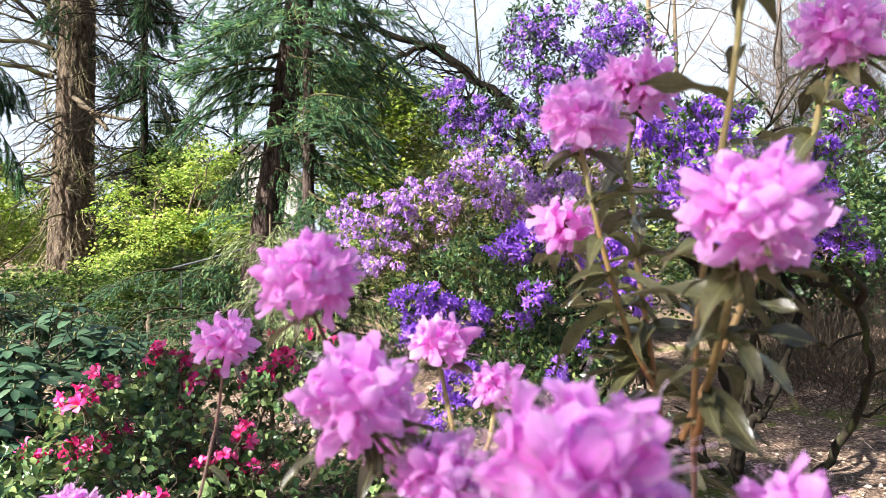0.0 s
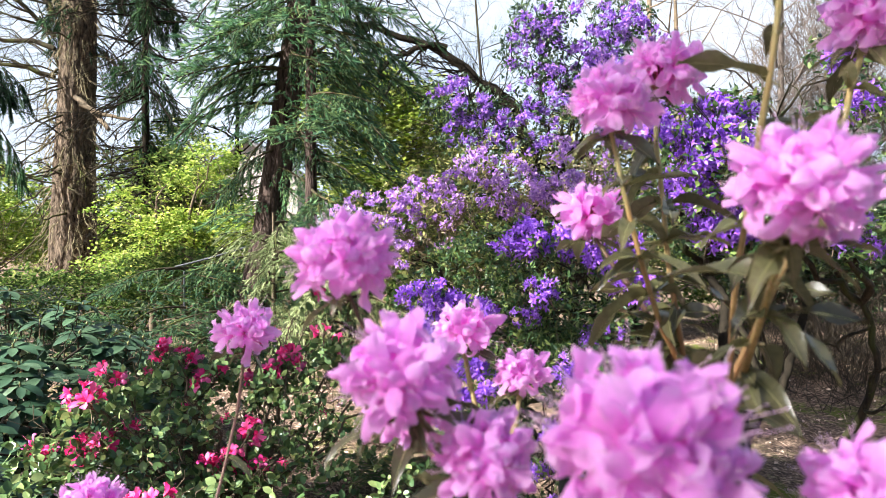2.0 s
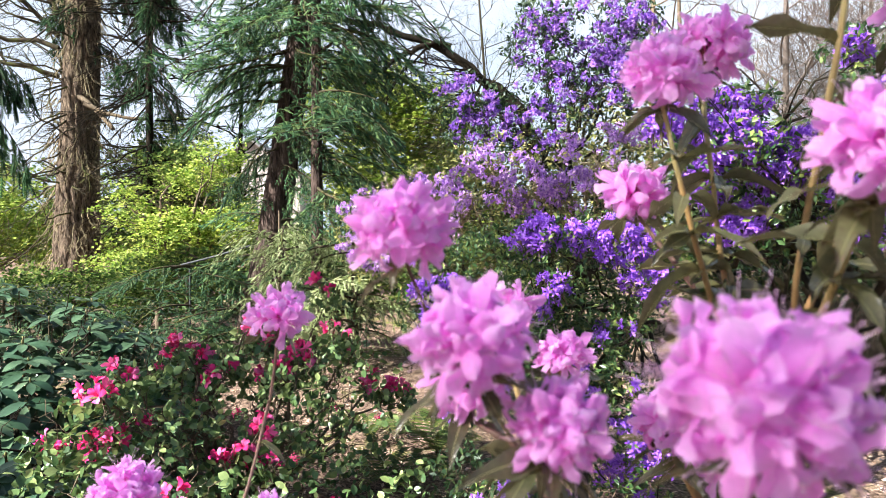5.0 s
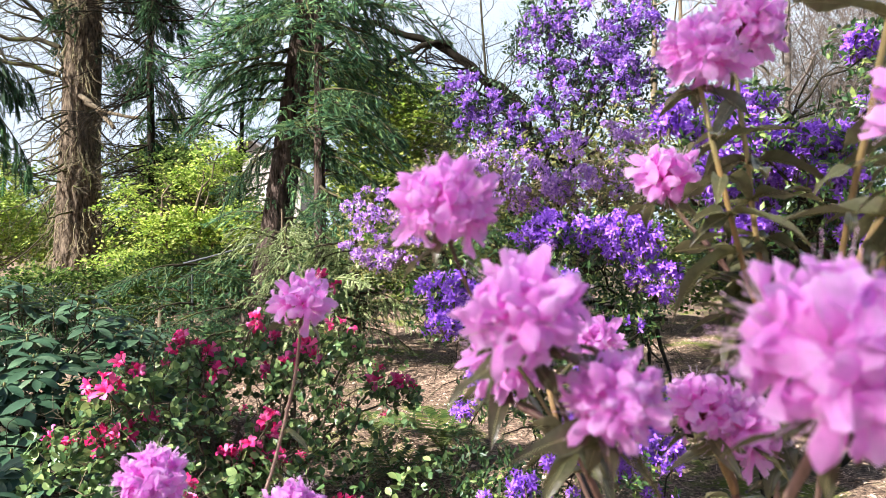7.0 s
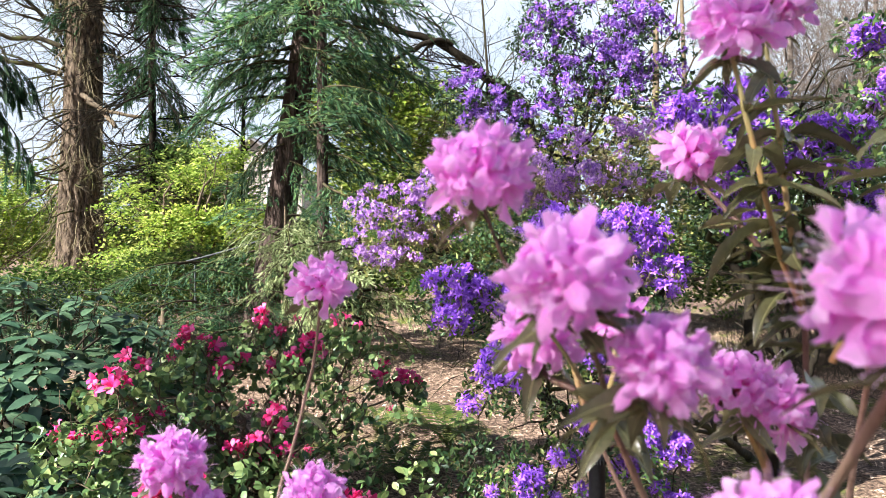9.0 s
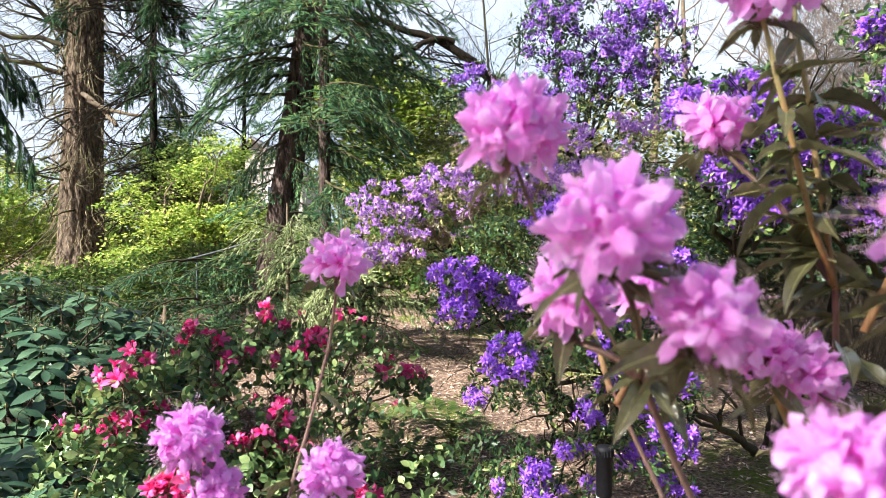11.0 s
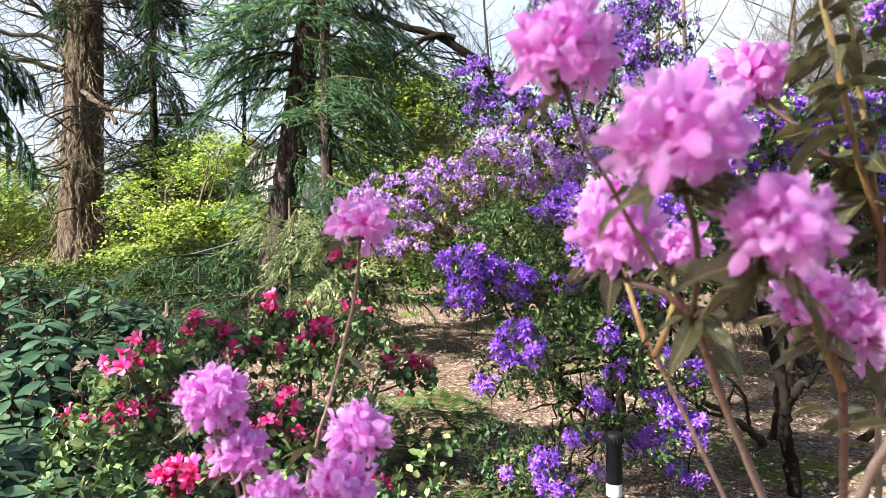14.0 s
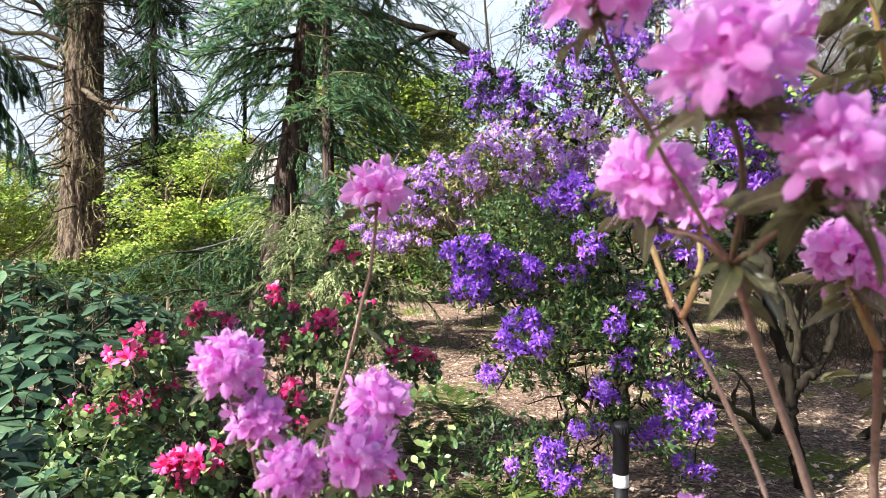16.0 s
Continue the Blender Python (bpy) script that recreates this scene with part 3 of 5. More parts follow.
    m = [(0.18, 0.625, 1.08), (0.234, 0.714, 0.918), (0.29, 0.77, 0.5), foot_r]
    pink_flower(right, (0.148, 0.620, 1.160), 0.068, 15, (-0.3, -0.3, 1), m[:1], 5, 0.055, 0.0028, 14)
    pink_flower(right, (0.184, 0.622, 1.142), 0.068, 16, (0.25, -0.5, 0.9), m[:1], 5, 0.055, 0.0028, 14)
    cane(right, m, 0.006, 0.0036, 36, CANE_LOW)
    pink_flower(right, (0.041, 0.654, 0.915), 0.058, 17, (0, -0.1, 1), [(0.08, 0.68, 0.8), (0.2, 0.75, 0.4), foot_r], 6, 0.055, 0.003)
    # left shrub
    lo = (-0.345, 0.875, 0.90)
    c = pink_flower(left, (-0.265, 0.847, 1.233), 0.073, 18, (0.1, -0.3, 1), [(-0.268, 0.845, 1.16), (-0.300, 0.87, 1.05), lo, (-0.36, 0.87, 0.6), foot_l], 5, 0.042, 0.0021, 9, 0.35, CANE_LOW)
    leafy(left, c, 0.08, 0.28, 6, 0.05, 49, 0.7)
    pink_flower(left, (-0.412, 0.748, 1.046), 0.078, 19, (0.0, -0.3, 1), [(-0.393, 0.735, 0.985), (-0.374, 0.735, 0.932), (-0.37, 0.8, 0.6), foot_l], 6, 0.045, 0.0021, 21, 0.35, CANE_LOW)
    pink_flower(left, (-0.385, 0.752, 0.991), 0.067, 20, (0.1, -0.3, 1), [(-0.375, 0.76, 0.92), (-0.37, 0.8, 0.7)], 5, 0.045, 0.0019, 21, 0.35, CANE_LOW)
    pink_flower(left, (-0.261, 0.767, 1.005), 0.073, 21, (0.1, -0.3, 1), [(-0.265, 0.77, 0.93), (-0.30, 0.82, 0.7), foot_l], 5, 0.048, 0.0021, 21, 0.35, CANE_LOW)
    pink_flower(left, (-0.271, 0.699, 0.965), 0.079, 22, (0.1, -0.4, 1), [(-0.275, 0.72, 0.88), (-0.30, 0.80, 0.6), foot_l], 6, 0.048, 0.0021, 21, 0.35, CANE_LOW)
    pink_flower(left, (-0.334, 0.698, 0.951), 0.066, 23, (-0.2, -0.4, 1), [(-0.32, 0.72, 0.88), (-0.32, 0.80, 0.6), foot_l], 6, 0.048, 0.0021, 21, 0.35, CANE_LOW)
    leafy(left, c, 0.22, 0.36, 6, 0.055, 50, 0.6)


def lathe(g, prof, sides=20, slot=0):
    ang = np.linspace(0, 2 * np.pi, sides, endpoint=False)
    v = [(r * math.cos(a), r * math.sin(a), z) for r, z in prof for a in ang]
    n = len(prof)
    f = [(i * sides + j, i * sides + (j + 1) % sides, (i + 1) * sides + (j + 1) % sides, (i + 1) * sides + j) for i in range(n - 1) for j in range(sides)]
    g.add(v, f, slot)


# ---- flowering shrubs behind ----
def cluster_mesh(name, mat, florets, R, spread, seed, nu=3, nv=6, lobe=0.30, ruffle=0.08, stamens=2):
    rng = np.random.RandomState(seed)
    g = Geo()
    for i in range(florets):
        fl = floret_geo(R * rng.uniform(0.85, 1.12), nu, nv, seed * 31 + i, lobe, ruffle, stamens, 0, 0)
        d = unit(rng.normal(0, 1, 3) * (1, 1, 0.6) + (0, -0.1, 0.55))
        q = np.array(Vector((0, 0, 1)).rotation_difference(Vector(d)).to_matrix())
        off = d * spread * rng.uniform(0.5, 1.0)
        g.stamp(fl, q[None], off[None])
        tube(g, curve_pts((0, 0, -spread * 0.5), off, 3, (0, 0, 0), rng), R * 0.07, R * 0.06, 3)
    return g.mesh(name, [mat])


VIOLET_F = [floret_geo(1.0, 3, 5, 40 + s, 0.22, 0.12, 1, 0, 0).mesh("violet_floret", [VIOLET]) for s in range(5)]
RED_F = [floret_geo(1.0, 4, 6, 50 + s, 0.36, 0.10, 3, 0, 0).mesh("red_floret", [RED]) for s in range(4)]


def stalk_mesh():
    g = Geo()
    lathe(g, [(0.10, -1.8), (0.11, -0.6), (0.16, -0.25), (0.34, 0.0), (0.30, 0.2), (0.001, 0.32)], 7)
    return g.mesh("stalk", [TWIG])


STALK = stalk_mesh()


def small_truss(parent, m, florets, R, spread, meshes, rng, name="truss"):
    """A loose truss: stalks with single flowers as pieces."""
    core = part(name, STALK, parent, m @ Matrix.Scale(R, 4))
    for k in range(florets):
        d = Vector(unit(rng.normal(0, 1, 3) * (1, 1, 0.6) + (0, -0.1, 0.5)))
        q = Vector((0, 0, 1)).rotation_difference(d).to_matrix().to_4x4()
        part("floret", meshes[rng.randint(len(meshes))], core, Matrix.Translation(d * spread * rng.uniform(0.5, 1.0)) @ q @ Matrix.Rotation(rng.uniform(0, 6.28), 4, "Z") @ Matrix.Scale(rng.uniform(0.8, 1.12), 4))


DEEP_C = [cluster_mesh("deep_cluster", DEEP_VIOLET, n, 0.032, 0.065, s, 3, 4, 0.30, 0.08, 0) for n, s in ((9, 25), (11, 26), (8, 27), (12, 28))]
LILAC_C = [cluster_mesh("lilac_cluster", LILAC, n, 0.032, 0.065, s, 3, 4, 0.30, 0.08, 0) for n, s in ((9, 5), (11, 6), (8, 7), (12, 8))]
RED_BUD = cluster_mesh("red_bud", RED, 3, 0.016, 0.012, 12, 3, 6, 0.2, 0.02)
LEAF3, LEAF4 = leaf_geo(0.42, 3, 0.15, 0.12), leaf_geo(0.68, 5, 0.12, 0.10, 0.5)


def branches(parent, root, ends, r0, r1, seed, mat, forks=3, wob=0.02, rise=0.25, base=(0, 0, 0), name="branch"):
    """Crooked boughs from the root to each end, with side twigs; each bough is a part."""
    rng = np.random.RandomState(seed)
    for end in ends:
        g = Geo()
        a, b = np.array(root, float) - base, np.array(end, float) - base
        L = np.linalg.norm(b - a)
        p = curve_pts(a, b, 14, (rng.normal(0, 0.08 * L), rng.normal(0, 0.08 * L), rise * L * 0.3), rng, wob)
        tube(g, p, r0, r1, 7, 0, 0.15, rng)
        for k in range(forks):
            i = rng.randint(5, 13)
            d = unit(unit(p[-1] - p[i - 1]) + rng.normal(0, 0.7, 3))
            q = curve_pts(p[i], p[i] + d * L * rng.uniform(0.15, 0.35), 8, rng.normal(0, 0.04 * L, 3), rng, wob * 0.7)
            rr = r0 + (r1 - r0) * i / 13
            tube(g, q, rr * 0.6, r1 * 0.4, 5, 0, 0.1, rng)
            for _ in range(2):
                j = rng.randint(2, 8)
                e = unit(d + rng.normal(0, 0.8, 3))
                tube(g, curve_pts(q[j], q[j] + e * L * rng.uniform(0.06, 0.16), 5, rng.normal(0, 0.015 * L, 3), rng, wob * 0.3), r1 * 0.5, r1 * 0.2, 4)
        part(name, g.mesh(name, [mat]), parent)


def in_blob(rng, c, r, n, shell=0.0):
    d = unit(rng.normal(0, 1, (n, 3)))
    k = (shell + (1 - shell) * rng.uniform(0, 1, n)) ** (1 / 2.2)
    return np.array(c) + d * k[:, None] * np.array(r)


def foliage(parent, blobs, per, size, tmpl, mat, seed, base, name="foliage", up=1.0, per_tuft=6, spread=0.5):
    """Leaves in tufts at twig ends inside the blobs."""
    rng = np.random.RandomState(seed)
    g = Geo()
    for c, r, k in blobs:
        n = int(per * k)
        tuft = in_blob(rng, c, r, n, 0.25)
        at = np.repeat(tuft, per_tuft, 0) + rng.normal(0, size * 0.25, (n * per_tuft, 3))
        axis = np.repeat(unit(rng.normal(0, 0.6, (n, 3)) + (0, 0, 0.5)), per_tuft, 0)
        way = unit(rng.normal(0, 1, at.shape)) + axis * spread
        upv = axis * up + rng.normal(0, 0.35, at.shape)
        at[:, 2] = np.maximum(at[:, 2], 0.04)
        g.stamp(tmpl, bases(way, upv, size * rng.uniform(0.6, 1.25, len(at))), at - np.array(base))
    ob = part(name, g.mesh(name, [mat]), parent)
    return tagged(ob, "", "", "", "stuff")


def blooms(parent, meshes, spots, seed, base, name="flower_cluster", size=(0.8, 1.2), times=1.0, mat=None):
    """Flower clusters: spots are (centre, radii, count). Those past 300 are joined."""
    rng = np.random.RandomState(seed)
    places = [p for c, r, n in spots for p in in_blob(rng, c, r, max(1, int(n * times)), 0.35)]
    rng.shuffle(places)
    rest = Geo()
    for k, p in enumerate(places):
        m = Matrix.Translation(Vector(p) - Vector(base)) @ Euler((rng.normal(0.25, 0.3), rng.normal(0, 0.3), rng.uniform(0, 6.28))).to_matrix().to_4x4() @ Matrix.Scale(rng.uniform(*size), 4)
        if meshes is VIOLET_F:
            small_truss(parent, m, rng.randint(6, 11), 0.027, 1.15, meshes, rng, name)
            continue
        me = meshes[rng.randint(len(meshes))]
        if k < 295:
            part(name, me, parent, m)
            continue
        a = np.array(m)
        v = np.zeros(len(me.vertices) * 3, np.float32)
        me.vertices.foreach_get("co", v)
        q = np.zeros(len(me.loops), np.int32)
        me.loops.foreach_get("vertex_index", q)
        rest.add(v.reshape(-1, 3) @ a[:3, :3].T + a[:3, 3], q.reshape(-1, 4))
    if rest.count:
        tagged(part("flower_mass", rest.mesh("flower_mass", [mat]), parent), "", "", "", "stuff")


def violet_front():
    base = (0.86, 4.1, 0.0)
    ob = thing("violet_rhododendron", *base, "spreading violet rhododendron with small green leaves", "shrub", "violet rhododendrons")
    upper = [
        ((-0.07, 2.82, 1.09), (0.13, 0.09, 0.07), 16), ((-0.08, 2.82, 0.96), (0.11, 0.07, 0.06), 10), ((0.13, 2.86, 1.02), (0.09, 0.07, 0.07), 8),
        ((0.40, 2.87, 1.34), (0.14, 0.10, 0.07), 14), ((0.68, 2.92, 1.31), (0.17, 0.12, 0.10), 24), ((0.83, 2.92, 1.14), (0.11, 0.08, 0.11), 14),
        ((0.30, 2.87, 1.30), (0.10, 0.07, 0.05), 7), ((0.11, 2.45, 0.81), (0.09, 0.06, 0.07), 9), ((0.02, 2.70, 0.61), (0.05, 0.06, 0.02), 2),
        ((0.39, 2.76, 1.14), (0.09, 0.06, 0.06), 4), ((0.52, 2.65, 0.82), (0.07, 0.06, 0.05), 2), ((0.67, 2.65, 0.74), (0.03, 0.06, 0.03), 1),
        ((0.55, 2.77, 0.66), (0.06, 0.06, 0.03), 2), ((0.88, 2.80, 0.63), (0.06, 0.06, 0.05), 2), ((0.67, 2.86, 0.92), (0.12, 0.08, 0.05), 3),
        ((0.35, 2.86, 1.00), (0.07, 0.06, 0.04), 2),
    ]
    lower = [
        ((0.45, 2.77, 0.53), (0.09, 0.06, 0.04), 4), ((0.71, 2.77, 0.52), (0.09, 0.06, 0.05), 6), ((0.80, 2.76, 0.43), (0.11, 0.08, 0.08), 9),
        ((0.66, 2.76, 0.35), (0.09, 0.06, 0.06), 5), ((0.82, 2.76, 0.23), (0.07, 0.06, 0.03), 3), ((0.40, 2.76, 0.37), (0.06, 0.06, 0.03), 3),
        ((0.20, 2.72, 0.30), (0.08, 0.06, 0.03), 4), ((0.27, 2.72, 0.20), (0.09, 0.06, 0.03), 5), ((0.07, 2.76, 0.24), (0.03, 0.06, 0.02), 1),
        ((0.45, 2.76, 0.22), (0.03, 0.06, 0.03), 1),
    ]
    spots = upper + lower
    ends = [(c[0], c[1], c[2] - 0.05) for c, r, n in spots]
    branches(ob, (base[0], base[1], -0.02), [(0.75, 3.5, 0.55), (0.35, 3.4, 0.5), (0.95, 3.4, 0.9)], 0.035, 0.016, 60, SHRUB_BARK, 3, 0.02, 0.2, base, "trunk")
    for k, fork in enumerate(((0.75, 3.5, 0.55), (0.35, 3.4, 0.5), (0.95, 3.4, 0.9))):
        branches(ob, fork, ends[k::3], 0.012, 0.003, 61 + k * 40, SHRUB_BARK, 4, 0.02, 0.2, base)
    blobs = [((c[0], c[1] + 0.08, c[2] - 0.02), (r[0] + 0.07, r[1] + 0.10, r[2] + 0.07), 1.0 if c[2] > 0.8 else 0.4) for c, r, n in spots]
    blobs += [
        ((0.33, 2.95, 0.82), (0.22, 0.30, 0.15), 3.5), ((0.63, 3.15, 0.79), (0.21, 0.30, 0.18), 3.0), ((0.25, 3.05, 0.55), (0.15, 0.30, 0.08), 1.0),
        ((0.77, 2.95, 0.60), (0.17, 0.30, 0.15), 1.6), ((0.67, 2.84, 0.36), (0.21, 0.30, 0.12), 1.2), ((0.65, 3.12, 0.97), (0.29, 0.30, 0.16), 4.0),
        ((0.18, 3.12, 1.23), (0.31, 0.30, 0.16), 3.5),
    ]
    foliage(ob, blobs, 62, 0.033, LEAF3, SMALL_LEAF, 62, base)
    blooms(ob, VIOLET_F, spots, 63, base, "truss", (0.72, 1.08), 1.55)


def violet_right():
    base = (1.75, 3.95, 0.0)
    ob = thing("violet_rhododendron", *base, "tall violet rhododendron with bare mossy trunks", "shrub", "violet rhododendrons")
    spots = [
        ((1.01, 3.04, 1.84), (0.15, 0.11, 0.08), 12), ((1.26, 3.03, 1.77), (0.15, 0.11, 0.10), 14), ((1.52, 3.03, 1.75), (0.15, 0.11, 0.06), 12),
        ((1.69, 3.04, 1.75), (0.15, 0.11, 0.06), 12), ((1.36, 3.24, 1.97), (0.14, 0.09, 0.05), 9), ((1.44, 3.03, 1.62), (0.15, 0.11, 0.09), 12),
        ((1.11, 3.03, 1.57), (0.14, 0.10, 0.10), 12), ((1.29, 3.03, 1.39), (0.15, 0.11, 0.10), 10), ((1.64, 3.03, 1.56), (0.15, 0.11, 0.08), 7),
        ((1.94, 3.25, 2.24), (0.11, 0.08, 0.07), 6), ((1.83, 3.13, 1.39), (0.13, 0.09, 0.10), 6), ((1.13, 2.90, 1.69), (0.12, 0.09, 0.10), 6),
        ((1.83, 2.99, 1.35), (0.15, 0.11, 0.10), 4), ((1.98, 3.24, 2.01), (0.11, 0.08, 0.08), 4),
    ]
    ends = [(c[0], c[1], c[2] - 0.05) for c, r, n in spots]
    forks = ((1.45, 3.7, 1.15), (1.9, 3.75, 1.2), (2.25, 3.6, 1.0))
    feet = ((1.72, 3.95), (1.76, 3.9), (2.2, 3.9))
    for k, (fork, foot) in enumerate(zip(forks, feet)):
        branches(ob, (*foot, -0.02), [fork], 0.026, 0.015, 64 + k, SHRUB_BARK, 3, 0.010, 0.1, base, "trunk")
        branches(ob, fork, ends[k::3], 0.018, 0.004, 164 + k, SHRUB_BARK, 5, 0.025, 0.2, base)
    branches(ob, (1.66, 3.9, -0.02), [(1.05, 3.2, 0.42)], 0.026, 0.013, 170, MOSSY_BARK, 3, 0.006, 0.1, base, "trunk")
    for line, r0, r1 in (([(1.46, 3.15, -0.03), (1.45, 3.15, 0.14), (1.41, 3.15, 0.30), (1.42, 3.16, 0.44), (1.40, 3.18, 0.58), (1.36, 3.25, 0.80), (1.45, 3.45, 1.05), (1.45, 3.7, 1.15)], 0.034, 0.02), ([(1.42, 3.16, 0.42), (1.50, 3.17, 0.50), (1.56, 3.2, 0.52), (1.66, 3.25, 0.66), (1.9, 3.5, 1.0), (1.9, 3.75, 1.2)], 0.026, 0.015)):
        p = np.array(line) - base
        q = np.stack([np.interp(np.linspace(0, len(p) - 1, 40), np.arange(len(p)), p[:, c]) for c in range(3)], -1)
        g = Geo()
        tube(g, q + np.random.RandomState(171).normal(0, 0.004, q.shape), r0, r1, 9, 0, 0.2, np.random.RandomState(172))
        part("trunk", g.mesh("trunk", [LIMB_BARK]), ob)
    blobs = [(c, (r[0] + 0.08, r[1] + 0.12, r[2] + 0.06), 1.0) for c, r, n in spots]
    blobs += [((1.5, 3.7, 1.55), (0.6, 0.4, 0.35), 5.0), ((2.1, 3.7, 1.5), (0.6, 0.4, 0.4), 5.0), ((2.4, 3.6, 1.95), (0.5, 0.4, 0.3), 3.0), ((2.5, 3.9, 1.5), (0.5, 0.4, 0.3), 4.0), ((1.9, 4.1, 2.0), (0.6, 0.3, 0.2), 1.5)]
    foliage(ob, blobs, 42, 0.045, LEAF3, SMALL_LEAF, 66, base)
    blooms(ob, VIOLET_F, spots, 67, base, "truss", (0.85, 1.2), 2.6)


def lilac_rear():
    base = (0.75, 6.3, 0.0)
    ob = thing("lilac_rhododendron", *base, "large open lilac-purple rhododendron with twiggy boughs", "shrub")
    spots = [
        ((-0.60, 6.03, 1.59), (0.41, 0.40, 0.18), 16), ((-0.81, 6.02, 1.28), (0.23, 0.30, 0.23), 12), ((-0.25, 6.02, 1.38), (0.41, 0.30, 0.18), 14),
        ((0.23, 5.63, 1.71), (0.38, 0.40, 0.19), 14), ((0.62, 5.33, 1.73), (0.36, 0.40, 0.22), 16), ((0.93, 5.13, 1.67), (0.22, 0.30, 0.17), 12),
        ((0.33, 5.64, 1.99), (0.28, 0.40, 0.14), 10), ((1.18, 5.64, 2.04), (0.33, 0.40, 0.28), 12), ((-0.55, 6.02, 1.10), (0.30, 0.30, 0.10), 8),
        ((-0.15, 6.03, 1.74), (0.35, 0.40, 0.15), 9), ((1.58, 5.70, 1.75), (0.28, 0.35, 0.24), 9), ((1.50, 5.55, 2.18), (0.25, 0.30, 0.10), 5),
    ]
    ends = [(c[0], c[1], c[2] - 0.08) for c, r, n in spots]
    forks = ((-0.1, 6.2, 1.2), (0.6, 6.1, 1.5), (1.3, 6.2, 1.5))
    for k, fork in enumerate(forks):
        branches(ob, (base[0] + 0.15 * k, base[1], -0.02), [fork], 0.03, 0.018, 68 + k, SHRUB_BARK, 4, 0.015, 0.1, base, "trunk")
        near = [e for e in ends if min(range(3), key=lambda q: abs(forks[q][0] - e[0])) == k]
        branches(ob, fork, near, 0.018, 0.007, 168 + k, PALE_TWIG, 16, 0.03, 0.2, base)
    blobs = [(c, (r[0] + 0.1, r[1] + 0.15, r[2] + 0.1), 1.0) for c, r, n in spots]
    foliage(ob, blobs, 60, 0.042, LEAF3, TWIG_LEAF, 70, base)
    # Inner leaves coloured dark to paint the shade deep in the shrub.
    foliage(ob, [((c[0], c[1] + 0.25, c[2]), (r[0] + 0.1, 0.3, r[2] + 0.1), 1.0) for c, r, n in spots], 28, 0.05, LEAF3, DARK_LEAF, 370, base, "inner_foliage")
    blooms(ob, LILAC_C, spots, 71, base, "truss", (0.55, 0.95), 2.0, LILAC)


def violet_rear():
    base = (1.2, 6.6, 0.0)
    ob = thing("violet_rhododendron", *base, "tall deep violet rhododendron with dark crooked boughs", "shrub", "violet rhododendrons")
    spots = [
        ((1.27, 6.06, 3.20), (0.51, 0.40, 0.25), 20), ((1.73, 6.06, 3.00), (0.35, 0.40, 0.30), 16), ((0.77, 6.06, 3.10), (0.23, 0.40, 0.30), 10),
        ((1.10, 5.95, 2.63), (0.55, 0.50, 0.25), 20), ((1.83, 6.05, 2.60), (0.30, 0.40, 0.25), 12), ((0.16, 6.05, 2.57), (0.30, 0.40, 0.18), 16),
        ((0.31, 6.04, 2.32), (0.30, 0.40, 0.20), 12), ((0.74, 5.84, 2.31), (0.34, 0.40, 0.24), 12), ((1.68, 6.27, 3.32), (0.26, 0.30, 0.21), 8),
        ((0.88, 6.17, 3.34), (0.26, 0.30, 0.15), 8), ((1.22, 6.10, 2.90), (0.26, 0.35, 0.18), 12), ((1.45, 6.10, 2.78), (0.28, 0.35, 0.18), 10),
    ]
    ends = [(c[0], c[1], c[2] - 0.08) for c, r, n in spots]
    fork = (1.1, 6.4, 1.9)
    branches(ob, (base[0], base[1], -0.02), [fork, (0.9, 6.4, 2.1), (1.5, 6.5, 2.0)], 0.04, 0.02, 268, SHRUB_BARK, 4, 0.015, 0.1, base, "trunk")
    branches(ob, fork, ends, 0.018, 0.004, 269, SHRUB_BARK, 10, 0.03, 0.2, base)
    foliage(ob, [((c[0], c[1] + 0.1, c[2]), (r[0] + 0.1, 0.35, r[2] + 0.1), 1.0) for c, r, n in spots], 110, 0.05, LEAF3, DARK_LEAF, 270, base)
    blooms(ob, DEEP_C, spots, 271, base, "truss", (0.50, 0.90), 2.2, DEEP_VIOLET)


